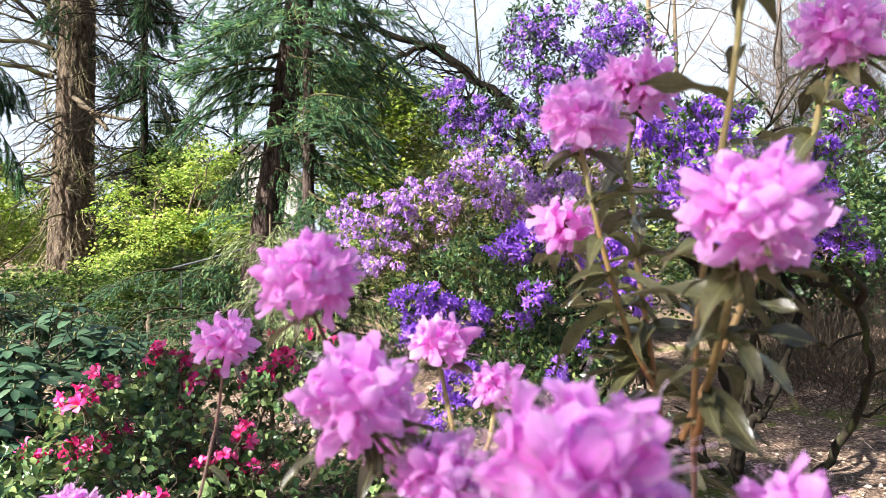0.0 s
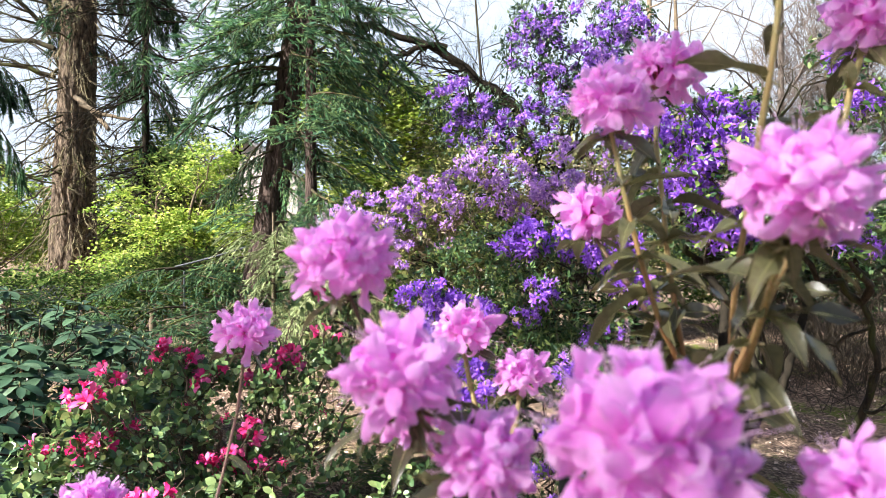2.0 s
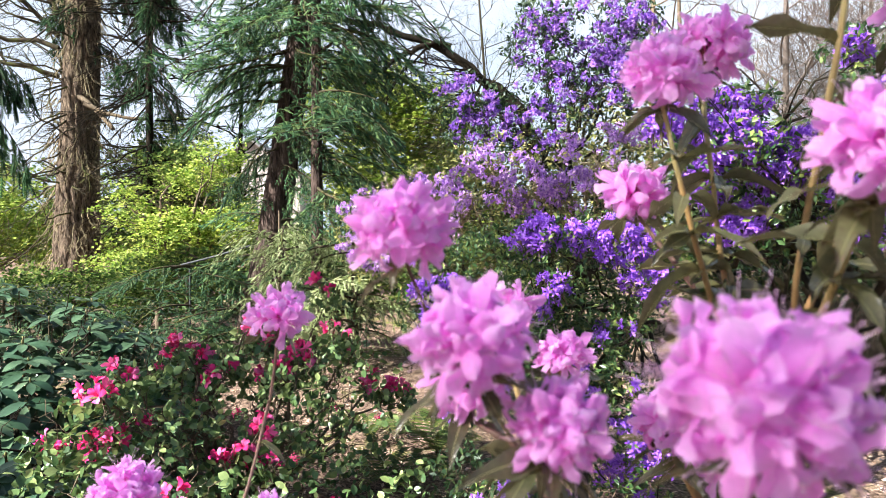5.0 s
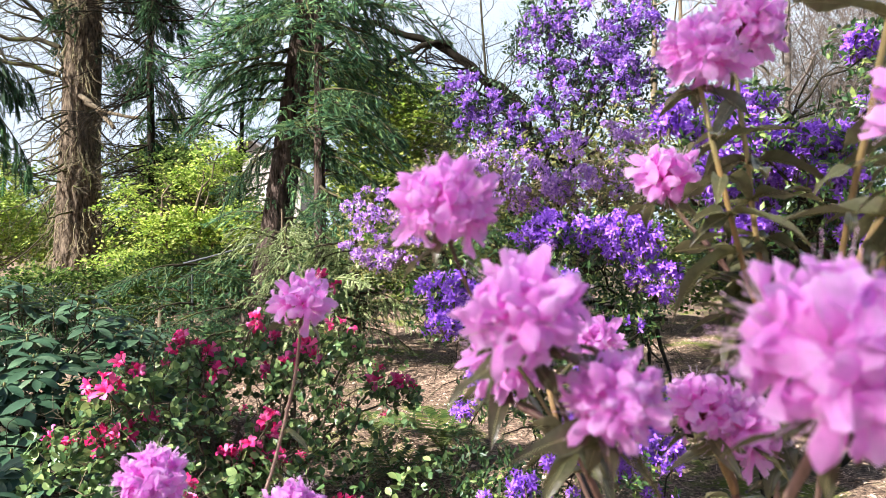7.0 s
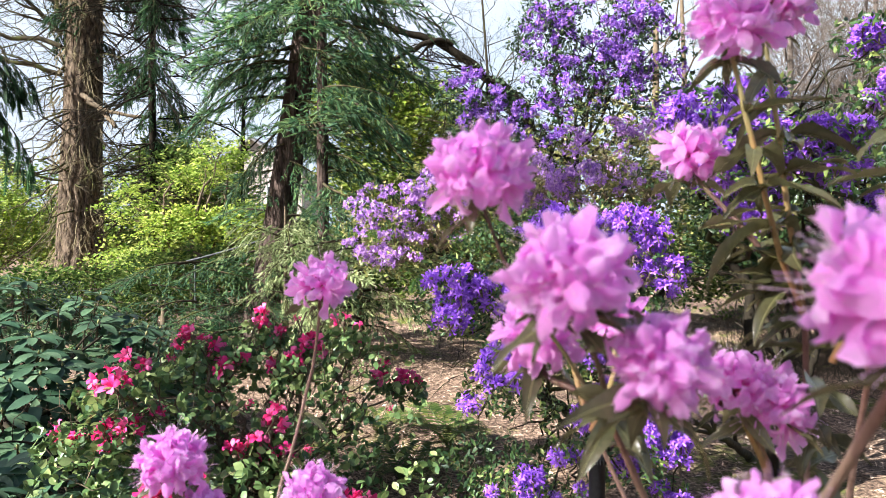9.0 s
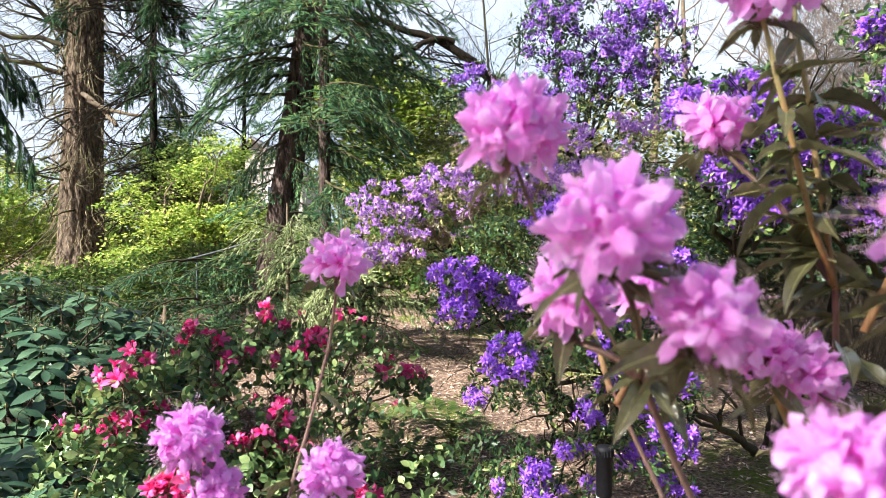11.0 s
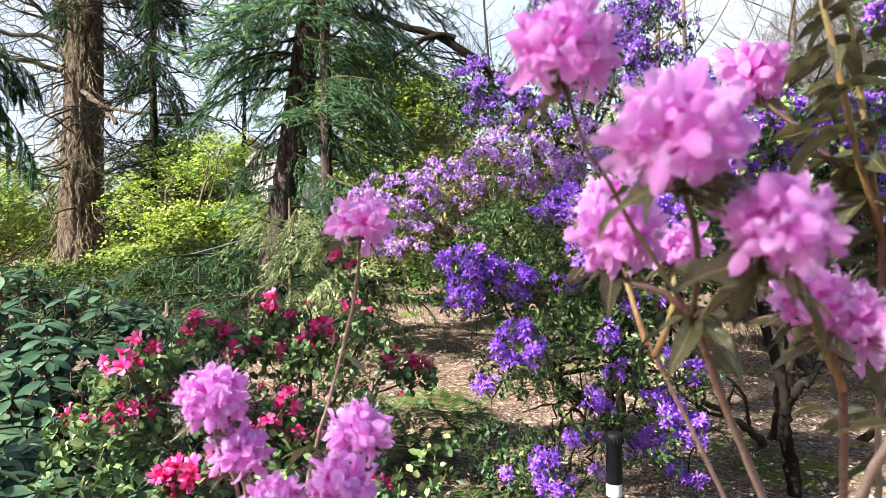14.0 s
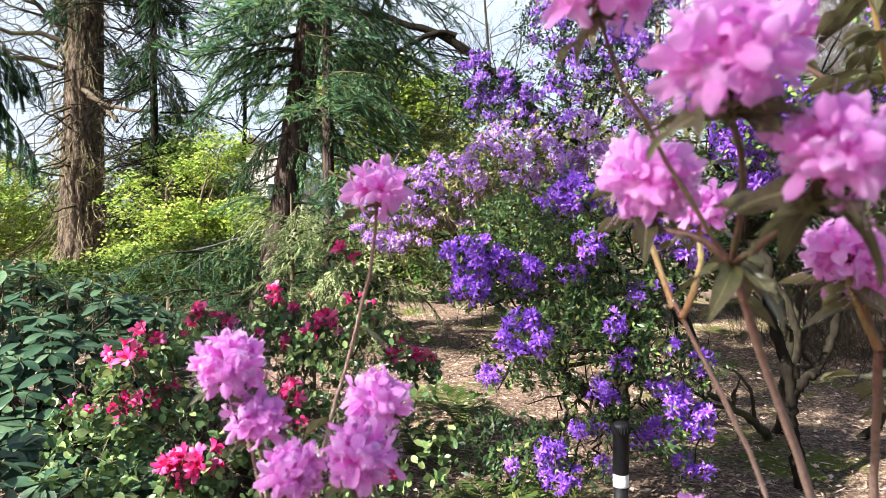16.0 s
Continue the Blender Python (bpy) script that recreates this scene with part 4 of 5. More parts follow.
def red_shrub():
    base = (-1.05, 3.15, 0.0)
    ob = thing("red_rhododendron", *base, "low crimson rhododendron with small rounded leaves", "shrub")
    high = [
        (-1.39, 2.62, 0.70), (-1.44, 2.64, 0.72), (-1.38, 2.82, 0.74), (-1.42, 2.82, 0.76),
        (-1.41, 2.60, 0.52), (-1.35, 2.62, 0.54), (-1.31, 2.67, 0.56), (-1.62, 2.67, 0.50),
        (-1.32, 3.22, 0.81), (-1.25, 3.22, 0.77), (-1.12, 3.22, 0.72), (-1.06, 3.43, 0.83),
        (-0.98, 3.43, 0.82), (-0.78, 3.33, 0.76), (-0.81, 3.32, 0.72), (-0.91, 3.22, 0.68),
        (-0.84, 3.22, 0.68), (-0.66, 3.63, 0.82), (-0.57, 3.63, 0.77), (-0.34, 3.62, 0.52),
    ]
    low = [
        (-0.30, 3.62, 0.50), (-0.86, 2.87, 0.45), (-0.84, 2.87, 0.51), (-0.98, 2.77, 0.38),
        (-1.07, 2.37, 0.37), (-1.09, 2.32, 0.36), (-0.46, 2.81, 0.17), (-0.94, 2.82, 0.37),
        (-1.35, 3.22, 0.77), (-1.18, 3.22, 0.75), (-1.04, 3.43, 0.87), (-1.14, 3.12, 0.66),
        (-0.76, 3.32, 0.72), (-0.69, 3.43, 1.09), (-0.44, 3.52, 0.58), (-0.89, 2.82, 0.43),
        (-0.79, 2.82, 0.36), (-1.04, 2.37, 0.39), (-1.13, 2.32, 0.35), (-0.50, 2.76, 0.19),
    ]
    full = high + low
    buds = [
        (-1.42, 2.57, 0.47), (-1.06, 3.43, 0.91), (-0.87, 3.43, 0.87),
        (-1.35, 3.02, 0.74), (-1.18, 3.02, 0.58), (-1.26, 2.72, 0.59),
        (-0.96, 2.92, 0.56), (-0.69, 2.82, 0.39), (-0.75, 2.82, 0.36),
        (-0.38, 3.32, 0.43), (-0.59, 3.22, 0.50), (-0.69, 3.53, 1.06),
    ]
    branches(ob, (base[0], base[1], -0.02), full[::2] + buds[::2], 0.012, 0.0035, 72, TWIG, 8, 0.02, 0.1, base)
    rng = np.random.RandomState(73)
    for k, p in enumerate(full):
        m = Matrix.Translation(Vector(p) - Vector(base)) @ Euler((rng.normal(0.3, 0.3), rng.normal(0, 0.3), rng.uniform(0, 6.28))).to_matrix().to_4x4()
        small_truss(ob, m, (4, 5, 3)[k % 3] + 2 * (p[1] < 2.5), 0.041, 0.8 if p[1] > 2.5 else 1.2, RED_F, rng)
    for p in buds:
        m = Matrix.Translation(Vector(p) - Vector(base)) @ Euler((rng.normal(0, 0.4), rng.normal(0, 0.4), rng.uniform(0, 6.28))).to_matrix().to_4x4()
        part("flower_bud", RED_BUD, ob, m)
    blobs = [((-1.35, 2.75, 0.48), (0.35, 0.28, 0.30), 1.0), ((-1.05, 3.2, 0.5), (0.5, 0.4, 0.34), 1.6), ((-0.65, 3.4, 0.45), (0.45, 0.4, 0.36), 1.5), ((-0.5, 2.9, 0.2), (0.45, 0.4, 0.22), 0.7), ((-1.0, 2.5, 0.22), (0.5, 0.35, 0.25), 1.0), ((-1.5, 2.5, 0.4), (0.2, 0.2, 0.25), 0.6)]
    blobs += [((p[0], p[1] + 0.03, p[2] - 0.06), (0.13, 0.13, 0.07), 0.16) for p in full]
    foliage(ob, blobs, 112, 0.041, LEAF4, ROUND_LEAF, 74, base, "foliage", 1.2, 5, 0.3)


def whorl_mesh(seed, count):
    rng = np.random.RandomState(seed)
    g = Geo()
    a = np.arange(count) * 6.283 / count + rng.uniform(-0.3, 0.3, count)
    way = np.stack([np.cos(a), np.sin(a), rng.uniform(-0.25, 0.35, count)], -1)
    for k in range(count):
        tm = leaf_geo(rng.uniform(0.35, 0.43), 6, rng.uniform(0.05, 0.4), 0.12, 0.55)
        g.stamp(tm, bases(way[k : k + 1], np.array([0, 0, 1.0]), [0.145 * rng.uniform(0.75, 1.15)]), np.array([[0, 0, 0.0]]) + way[k] * (0.012, 0.012, 0))
    tube(g, [(0, 0, 0), (0.01, 0, -0.06), (0, 0.01, -0.12)], 0.004, 0.005, 5, 1)
    lathe(g, [(0.004, 0.0), (0.0075, 0.009), (0.006, 0.018), (0.0005, 0.027)], 6, 2)
    return g.mesh("leaf_whorl", [BROAD_LEAF, TWIG, LEAF_RIB])


def broadleaf_shrub():
    base = (-2.75, 4.05, 0.0)
    ob = thing("broadleaf_rhododendron", *base, "broad-leaved rhododendron without flowers, grey-green whorled leaves", "shrub")
    meshes = [whorl_mesh(s, n) for s, n in ((1, 8), (2, 9), (3, 7), (4, 10), (5, 9))]
    rng = np.random.RandomState(81)
    ends = []
    n = 300
    for i in range(n):
        a, h = rng.uniform(0, 6.283), rng.uniform(-0.02, 1)
        r = math.sqrt(max(0, 1 - h * h)) * rng.uniform(0.8, 1.03)
        d = Vector((math.cos(a) * r, math.sin(a) * r, h))
        p = Vector((base[0] + d.x * 1.22, base[1] + d.y * 1.12, 0.06 + d.z * 0.86 * (1 + 0.12 * math.sin(a * 3 + 1))))
        nrm = Vector((d.x * 0.55, d.y * 0.55, 0.75 + d.z * 0.5)).normalized()
        q = Vector((0, 0, 1)).rotation_difference(nrm).to_matrix().to_4x4()
        part("leaf_whorl", meshes[i % 5], ob, Matrix.Translation(p - Vector(base)) @ q @ Matrix.Rotation(rng.uniform(0, 6.28), 4, "Z") @ Matrix.Scale(rng.uniform(0.8, 1.15), 4))
        if i % 14 == 0:
            ends.append(tuple(p))
    for i in range(28):
        p = Vector((rng.uniform(-2.05, -1.15), rng.uniform(2.45, 2.95), rng.uniform(0.10, 0.34)))
        q = Vector((0, 0, 1)).rotation_difference(Vector((rng.normal(0.1, 0.25), rng.normal(-0.2, 0.25), 1)).normalized()).to_matrix().to_4x4()
        part("leaf_whorl", meshes[i % 5], ob, Matrix.Translation(p - Vector(base)) @ q @ Matrix.Rotation(rng.uniform(0, 6.28), 4, "Z") @ Matrix.Scale(rng.uniform(0.85, 1.2), 4))
        if i % 4 == 0:
            ends.append(tuple(p))
    branches(ob, (base[0], base[1], -0.02), ends, 0.02, 0.006, 82, SHRUB_BARK, 3, 0.02, 0.1, base)
    foliage(ob, [((base[0], base[1], 0.30), (1.0, 1.0, 0.38), 1.0)], 180, 0.11, LEAF3, BROAD_LEAF, 83, base, "inner_foliage")


# ---- conifers ----
def twiglet(n, wide):
    """A flat shoot of length 1 along x with short needles on both sides."""
    x = np.arange(n) / n
    w = wide * (1 - 0.6 * x**2)
    v = [(t, 0, 0.012) for t in np.linspace(-0.02, 1, n + 1)]
    v += [(x[i] + 1.1 / n + w[i] * 0.45, sgn * w[i], -0.02) for sgn in (-1, 1) for i in range(n)]
    f = [(i, i + 1, n + 1 + k * n + i) for k in (0, 1) for i in range(n)]
    return Geo().add(v, f, 0)


# shoot shape, spacing along a side twig, least and greatest length
FINE_SHOOT = (twiglet(6, 0.24), 0.038, 0.045, 0.09)
COARSE_SHOOT = (twiglet(6, 0.2), 0.10, 0.10, 0.20)
PALE_SHOOT = (twiglet(6, 0.24), 0.038, 0.045, 0.085)


def spray_mesh(seed, droop, rise, hang, dense=30, fan=0.5, mat=None, shoot=FINE_SHOOT):
    """A bough of length 1 along x with drooping side shoots full of needles."""
    rng = np.random.RandomState(seed)
    g = Geo()
    s = np.linspace(0, 1, 12)
    axis = np.stack([s, 0.05 * np.sin(s * 5 + seed), rise * s - droop * s**2], -1)
    tube(g, axis, 0.016, 0.003, 5, 1, 0.1, rng)
    at, way = [], []
    for k in range(dense):
        t = 0.10 + 0.88 * (k + rng.uniform(0, 1)) / dense
        p = np.array([np.interp(t, s, axis[:, c]) for c in range(3)])
        side = 1 if k % 2 else -1
        L = fan * (1 - t) ** 0.7 * rng.uniform(0.6, 1.15) + 0.07
        a = rng.uniform(0.6, 1.15)
        d = np.array([math.cos(a), side * math.sin(a), -hang * rng.uniform(0.3, 1.2)])
        m = 7
        line = np.stack([p + d * L * w - np.array([0, 0, hang * L * 0.7]) * w**2 for w in np.linspace(0, 1, m)])
        tube(g, line, 0.004, 0.0015, 3, 1)
        steps = max(2, int(L / shoot[1]))
        for j in range(steps):
            w = (j + 0.5) / steps
            c = p + d * L * w - np.array([0, 0, hang * L * 0.7]) * w**2
            for sg in (-1, 1):
                at.append(c)
                way.append(unit(d + np.array([0.25, sg * 0.9, -hang * 0.8]) + rng.normal(0, 0.4, 3)))
        at.append(line[-1])
        way.append(unit(d + (0, 0, -hang)))
    at, way = np.array(at), np.array(way)
    up = np.array([0, 0, 1.0]) + rng.normal(0, 0.5, at.shape)
    g.stamp(shoot[0], bases(way, up, rng.uniform(shoot[2], shoot[3], len(at))), at, 0)
    return g.mesh("fir_bough", [mat or NEEDLE, MOSSY_BARK])


SPRAYS = [spray_mesh(1, 0.35, 0.10, 0.30, 20, 0.40), spray_mesh(2, 0.5, 0.15, 0.45, 22, 0.34), spray_mesh(3, 0.25, 0.0, 0.6, 22, 0.36), spray_mesh(4, 0.6, 0.25, 0.45, 20, 0.30), spray_mesh(9, 0.4, 0.05, 0.2, 16, 0.44)]
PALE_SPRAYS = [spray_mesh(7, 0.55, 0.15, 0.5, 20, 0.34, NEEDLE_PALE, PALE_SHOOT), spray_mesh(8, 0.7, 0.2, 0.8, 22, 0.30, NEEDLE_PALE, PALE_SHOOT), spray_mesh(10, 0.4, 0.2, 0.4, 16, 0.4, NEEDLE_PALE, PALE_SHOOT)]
OPEN_SPRAYS = [spray_mesh(11, 0.35, 0.10, 0.35, 20, 0.5, None, COARSE_SHOOT), spray_mesh(12, 0.5, 0.15, 0.5, 20, 0.5, None, COARSE_SHOOT)]
HANGING = [spray_mesh(5, 0.75, 0.1, 1.0, 32, 0.36, NEEDLE_DARK, COARSE_SHOOT), spray_mesh(6, 0.55, -0.1, 1.3, 32, 0.34, NEEDLE_DARK, COARSE_SHOOT)]


def trunk_part(parent, pts, r0, r1, mat, seed, base, sides=14, name="trunk", rough=0.06):
    rng = np.random.RandomState(seed)
    p = np.array(pts, float)
    s = np.linspace(0, 1, len(p))
    t = np.linspace(0, 1, 26)
    q = np.stack([np.interp(t, s, p[:, c]) for c in range(3)], -1)
    for _ in range(2):
        q[1:-1] = (q[:-2] + 2 * q[1:-1] + q[2:]) / 4
    g = Geo()
    if mat in (FIR_BARK, HEMLOCK_BARK):
        t = np.linspace(0, 1, 170)
        q = np.stack([np.interp(t, np.linspace(0, 1, len(q)), q[:, c]) for c in range(3)], -1)
        sides = 90 if r0 > 0.3 else 40
    tube(g, q - np.array(base), r0, r1, sides, 0, rough * (0.15 if mat in (FIR_BARK, HEMLOCK_BARK) else 1), rng)
    if mat in (FIR_BARK, HEMLOCK_BARK):
        v = g.v[-1].reshape(len(q), sides, 3)
        mid = (q - np.array(base))[:, None]
        th = np.linspace(0, 2 * np.pi, sides, endpoint=False)[None]
        n = 15 if r0 > 0.3 else 8
        drift = np.cumsum(rng.normal(0, 0.16, (len(q), 1)), 0) + 0.7 * np.sin(3 * th + np.linspace(0, 30, len(q))[:, None])
        ridge = np.abs(np.sin(n / 2 * th + drift)) ** 0.6
        crack = np.abs(np.sin(np.linspace(0, 95, len(q))[:, None] + 2.5 * np.sin(5 * th))) ** 0.3
        v[:] = mid + (v - mid) * (0.90 + 0.10 * ridge * (0.7 + 0.3 * crack) + rng.normal(0, 0.010, ridge.shape))[..., None]
    part(name, g.mesh(name, [mat]), parent)


def bough(parent, at, way, length, seed, base, kinds=SPRAYS, tip=0.0):
    rng = np.random.RandomState(seed)
    up = np.array([rng.normal(0, 0.35), rng.normal(0, 0.35), 1.0])
    part("bough", kinds[rng.randint(len(kinds))], parent, basis4((way[0], way[1], tip), up, length, Vector(at) - Vector(base)))


def conifer(name, label, pts, r0, r1, levels, seed, kinds=SPRAYS, mat=FIR_BARK, side=None):
    """levels: (from height, to height, boughs, length, upward slope)."""
    base = tuple(pts[0])
    ob = thing(name, *base, label, "tree", "conifers")
    trunk_part(ob, pts, r0, r1, mat, seed, base)
    rng = np.random.RandomState(seed)
    p = np.array(pts, float)
    for z0, z1, n, L, slope in levels:
        for k in range(n):
            z = z0 + (z1 - z0) * (k + rng.uniform(0, 1)) / n
            x, y = np.interp(z, p[:, 2], p[:, 0]), np.interp(z, p[:, 2], p[:, 1])
            a = k * 2.4 + rng.uniform(-0.8, 0.8) if side is None else side[0] + rng.uniform(-1, 1) * side[1]
            bough(ob, (x, y, z), (math.cos(a), math.sin(a)), L * rng.uniform(0.45, 1.25), seed * 100 + k, base, kinds, slope + rng.uniform(-0.15, 0.15))
    return ob


def twigs(g, rng, start, way, length, r, depth, spread=0.6, slot=0, kids=4):
    """Bare forking twigs."""
    n = 7 if depth > 1 else 4
    p = curve_pts(start, np.array(start) + unit(way) * length, n, rng.normal(0, 0.06 * length, 3), rng, 0.015 * length)
    tube(g, p, r, r * 0.4, 5 if depth > 1 else 3, slot)
    if depth:
        for k in range(kids):
            i = rng.randint(1, n)
            twigs(g, rng, p[i], unit(way) + rng.normal(0, spread, 3), length * rng.uniform(0.4, 0.65), r * 0.45, depth - 1, spread, slot, kids)


def bare_tree(name, label, base, height, r, seed, mat, depth=3, lean=(0, 0), limbs=9, kids=4, spread=0.6, start=0.35, reach=0.35):
    ob = thing(name, *base, label, "tree", "bare trees")
    top = (base[0] + lean[0], base[1] + lean[1], height)
    trunk_part(ob, [(base[0], base[1], -0.05), ((base[0] + top[0]) / 2 + r, (base[1] + top[1]) / 2, height / 2), top], r, r * 0.2, mat, seed, base, 9)
    rng = np.random.RandomState(seed)
    for k in range(limbs):
        g = Geo()
        w = start + (1 - start) * (k + 0.5) / limbs
        at = np.array([base[0] * 0 + lean[0] * w, lean[1] * w, height * w])
        a = k * 2.4 + rng.uniform(-0.4, 0.4)
        twigs(g, rng, at, np.array([math.cos(a), math.sin(a), rng.uniform(0.3, 1.0)]), height * reach * (1.1 - 0.6 * w), r * 0.4 * (1.15 - w), depth, spread, 0, kids)
        part("limb", g.mesh("limb", [mat]), ob)
    return ob


def twig_crown(tree, blobs, seed, count=9000, size=0.22):
    """Fine outer twigs, too small to tell apart."""
    rng = np.random.RandomState(seed)
    g = Geo()
    for c, r in blobs:
        n = int(count * r[0] / 1.5)
        at = in_blob(rng, c, r, n, 0.1)
        way = unit(at - (c[0], c[1], c[2] - 1.2 * r[2])) + rng.normal(0, 0.55, at.shape)
        g.stamp(chip_geo(0.045, 0.02), bases(way, rng.normal(0, 1, at.shape), size * rng.uniform(0.5, 1.5, n)), at - np.array(tree.location))
    tagged(part("twig_crown", g.mesh("twig_crown", [TWIG_HAZE], False), tree), "", "", "", "stuff")


def conifers():
    fir = conifer("fir_tree", "tall fir with deeply furrowed reddish-brown trunk", [(-9.42, 17.0, -0.1), (-9.34, 17.05, 3.06), (-9.2, 17.1, 7.4), (-9.0, 17.1, 16.0)], 0.58, 0.30, [(6.0, 8.5, 4, 2.4, -0.1), (8.5, 15, 12, 2.6, -0.1)], 3, HANGING)
    rng = np.random.RandomState(91)
    g = Geo()
    for k in range(84):
        z = rng.uniform(1.6, 9)
        a = rng.uniform(0, 6.28)
        x0 = np.interp(z, [0, 7.4, 16], [-9.42, -9.2, -9.0]) + 9.42
        twigs(g, rng, (x0 + 0.4 * math.cos(a), 0.4 * math.sin(a), z + 0.1), (math.cos(a), math.sin(a), rng.uniform(-0.9, 0.3)), rng.uniform(0.7, 2.2), 0.026, 2, 0.5, 0, 4)
    tagged(part("twig_growth", g.mesh("twig_growth", [MOSSY_BARK]), fir), "", "", "", "stuff")
    g = Geo()
    shag = np.random.RandomState(93)
    for k in range(110):
        z, a = shag.uniform(0.8, 8.5), shag.uniform(3.0, 6.6)
        x0 = np.interp(z, [0, 7.4, 16], [-9.42, -9.2, -9.0]) + 9.42
        rr = np.interp(z, [0, 16], [0.58, 0.32])
        twigs(g, shag, (x0 + rr * math.cos(a), rr * math.sin(a), z), (0.5 * math.cos(a), 0.5 * math.sin(a), -0.9), shag.uniform(0.25, 0.6), 0.017, 2, 0.55, 0, 4)
    tagged(part("shaggy_growth", g.mesh("shaggy_growth", [PALE_TWIG]), fir), "", "", "", "stuff")
    g = Geo()
    tube(g, curve_pts((0.75, -0.9, 4.6), (2.35, -0.95, 4.23), 9, (0, 0, -0.1), rng, 0.01), 0.05, 0.035, 8, 0, 0.1, rng)
    tube(g, curve_pts((0.3, -0.3, 4.9), (1.45, -0.95, 4.0), 9, (0, 0, 0.08), rng, 0.01), 0.075, 0.05, 8, 0, 0.1, rng)
    part("broken_limb", g.mesh("broken_limb", [PALE_BARK]), fir, None, "pale broken limb stub")
    g = Geo()
    for z, L, dz in ((6.1, 3.0, 0.9), (5.4, 2.4, 0.5), (6.9, 3.0, 1.4), (6.4, 2.6, 2.0)):
        twigs(g, rng, (-0.2, -0.3, z), (-1, -0.2, dz / L), L, 0.07, 3, 0.5, 0, 5)
    part("bare_limb", g.mesh("bare_limb", [MOSSY_BARK]), fir)
    hemlock = conifer("hemlock_tree", "drooping dark green hemlock with slim trunk", [(-2.35, 7.8, -0.05), (-2.04, 7.8, 1.36), (-1.65, 7.85, 4.13), (-1.4, 7.85, 8.5)], 0.21, 0.11, [(0.4, 1.2, 14, 1.0, -0.05), (1.3, 2.5, 7, 0.8, 0.0), (2.6, 5.4, 25, 1.5, -0.1), (5.4, 8.5, 5, 1.3, 0.1)], 5, SPRAYS, HEMLOCK_BARK)
    for k, (x, z, a, L) in enumerate(((-1.85, 3.0, -1.9, 0.9), (-1.75, 3.5, -1.2, 1.0), (-1.7, 3.9, -2.2, 1.1), (-1.65, 4.3, -1.5, 1.1), (-1.8, 2.6, -0.9, 0.9), (-1.9, 3.3, -2.6, 1.1))):
        bough(hemlock, (x, 7.7, z), (math.cos(a), math.sin(a)), L, 980 + k, (-2.35, 7.8, -0.05), SPRAYS, -0.25)
    for k in range(9):
        z = 2.9 + 0.2 * k
        bough(hemlock, (-1.9 + 0.06 * k, 7.75, z), (-1, rng.uniform(-0.5, 0.3)), rng.uniform(1.0, 1.5), 1000 + k, (-2.35, 7.8, -0.05), SPRAYS, -0.15)
    for k in range(6):
        z = 1.5 + 0.22 * k
        bough(hemlock, (np.interp(z, [1.36, 4.13], [-2.04, -1.65]), 7.7, z), (1, rng.uniform(-0.9, -0.1)), rng.uniform(0.6, 0.9), 1020 + k, (-2.35, 7.8, -0.05), SPRAYS, -0.3)
    for k, (z, tip) in enumerate(((2.55, -1.0), (2.35, -0.6))):
        bough(hemlock, (-1.95, 7.7, z), (-1, -0.25), 0.95, 990 + k, (-2.35, 7.8, -0.05), SPRAYS, tip)
    conifer("hemlock_tree", "young hemlock with layered sunlit drooping boughs", [(-1.41, 7.2, -0.05), (-1.42, 7.2, 1.8), (-1.43, 7.25, 3.9), (-1.4, 7.25, 6.5)], 0.075, 0.04, [(0.45, 1.35, 8, 0.8, -0.1), (1.6, 4.2, 25, 1.2, -0.05), (4.6, 6.5, 3, 0.9, 0.1)], 7, SPRAYS, HEMLOCK_BARK, (-0.5, 1.9))
    slim = conifer("fir_tree", "slender fir with dark hanging boughs", [(-6.85, 15.6, -0.05), (-6.9, 15.6, 4.5), (-6.8, 15.6, 11)], 0.10, 0.06, [(3.6, 9.0, 17, 1.0, -0.5), (9, 10.5, 4, 1.4, 0)], 9, HANGING, LIMB_BARK)
    g = Geo()
    for k in range(52):
        z, a = rng.uniform(2.2, 8.5), rng.uniform(0, 6.28)
        twigs(g, rng, (0.08 * math.cos(a), 0.08 * math.sin(a), z), (math.cos(a), math.sin(a) * 0.6, rng.uniform(-0.9, 0.2)), rng.uniform(0.8, 1.7), 0.022, 2, 0.5, 0, 5)
    for k in range(26):
        z, a = shag.uniform(2.2, 8.5), shag.uniform(0, 6.28)
        twigs(g, shag, (0.08 * math.cos(a), 0.08 * math.sin(a), z), (math.cos(a), math.sin(a) * 0.6, shag.uniform(-0.9, 0.2)), shag.uniform(0.9, 2.1), 0.022, 2, 0.5, 0, 5)
    tagged(part("twig_growth", g.mesh("twig_growth", [LIMB_BARK]), slim), "", "", "", "stuff")
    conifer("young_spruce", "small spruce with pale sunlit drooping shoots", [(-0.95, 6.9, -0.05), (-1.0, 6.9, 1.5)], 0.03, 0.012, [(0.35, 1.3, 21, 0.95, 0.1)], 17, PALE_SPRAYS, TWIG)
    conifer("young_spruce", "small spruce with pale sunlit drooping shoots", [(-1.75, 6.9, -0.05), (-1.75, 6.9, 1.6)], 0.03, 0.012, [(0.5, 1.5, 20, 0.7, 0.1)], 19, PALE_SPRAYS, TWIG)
    yew = thing("spreading_yew", -3.3, 7.6, 0.0, "low spreading evergreen with dark drooping boughs", "shrub")
    trunk_part(yew, [(-3.3, 7.6, -0.05), (-3.3, 7.6, 0.5)], 0.06, 0.03, TWIG, 92, (-3.3, 7.6, 0.0), 8)
    for k in range(34):
        a = k * 2.4
        x, y = -3.3 + rng.normal(0, 0.75), 7.4 + rng.normal(0, 0.45)
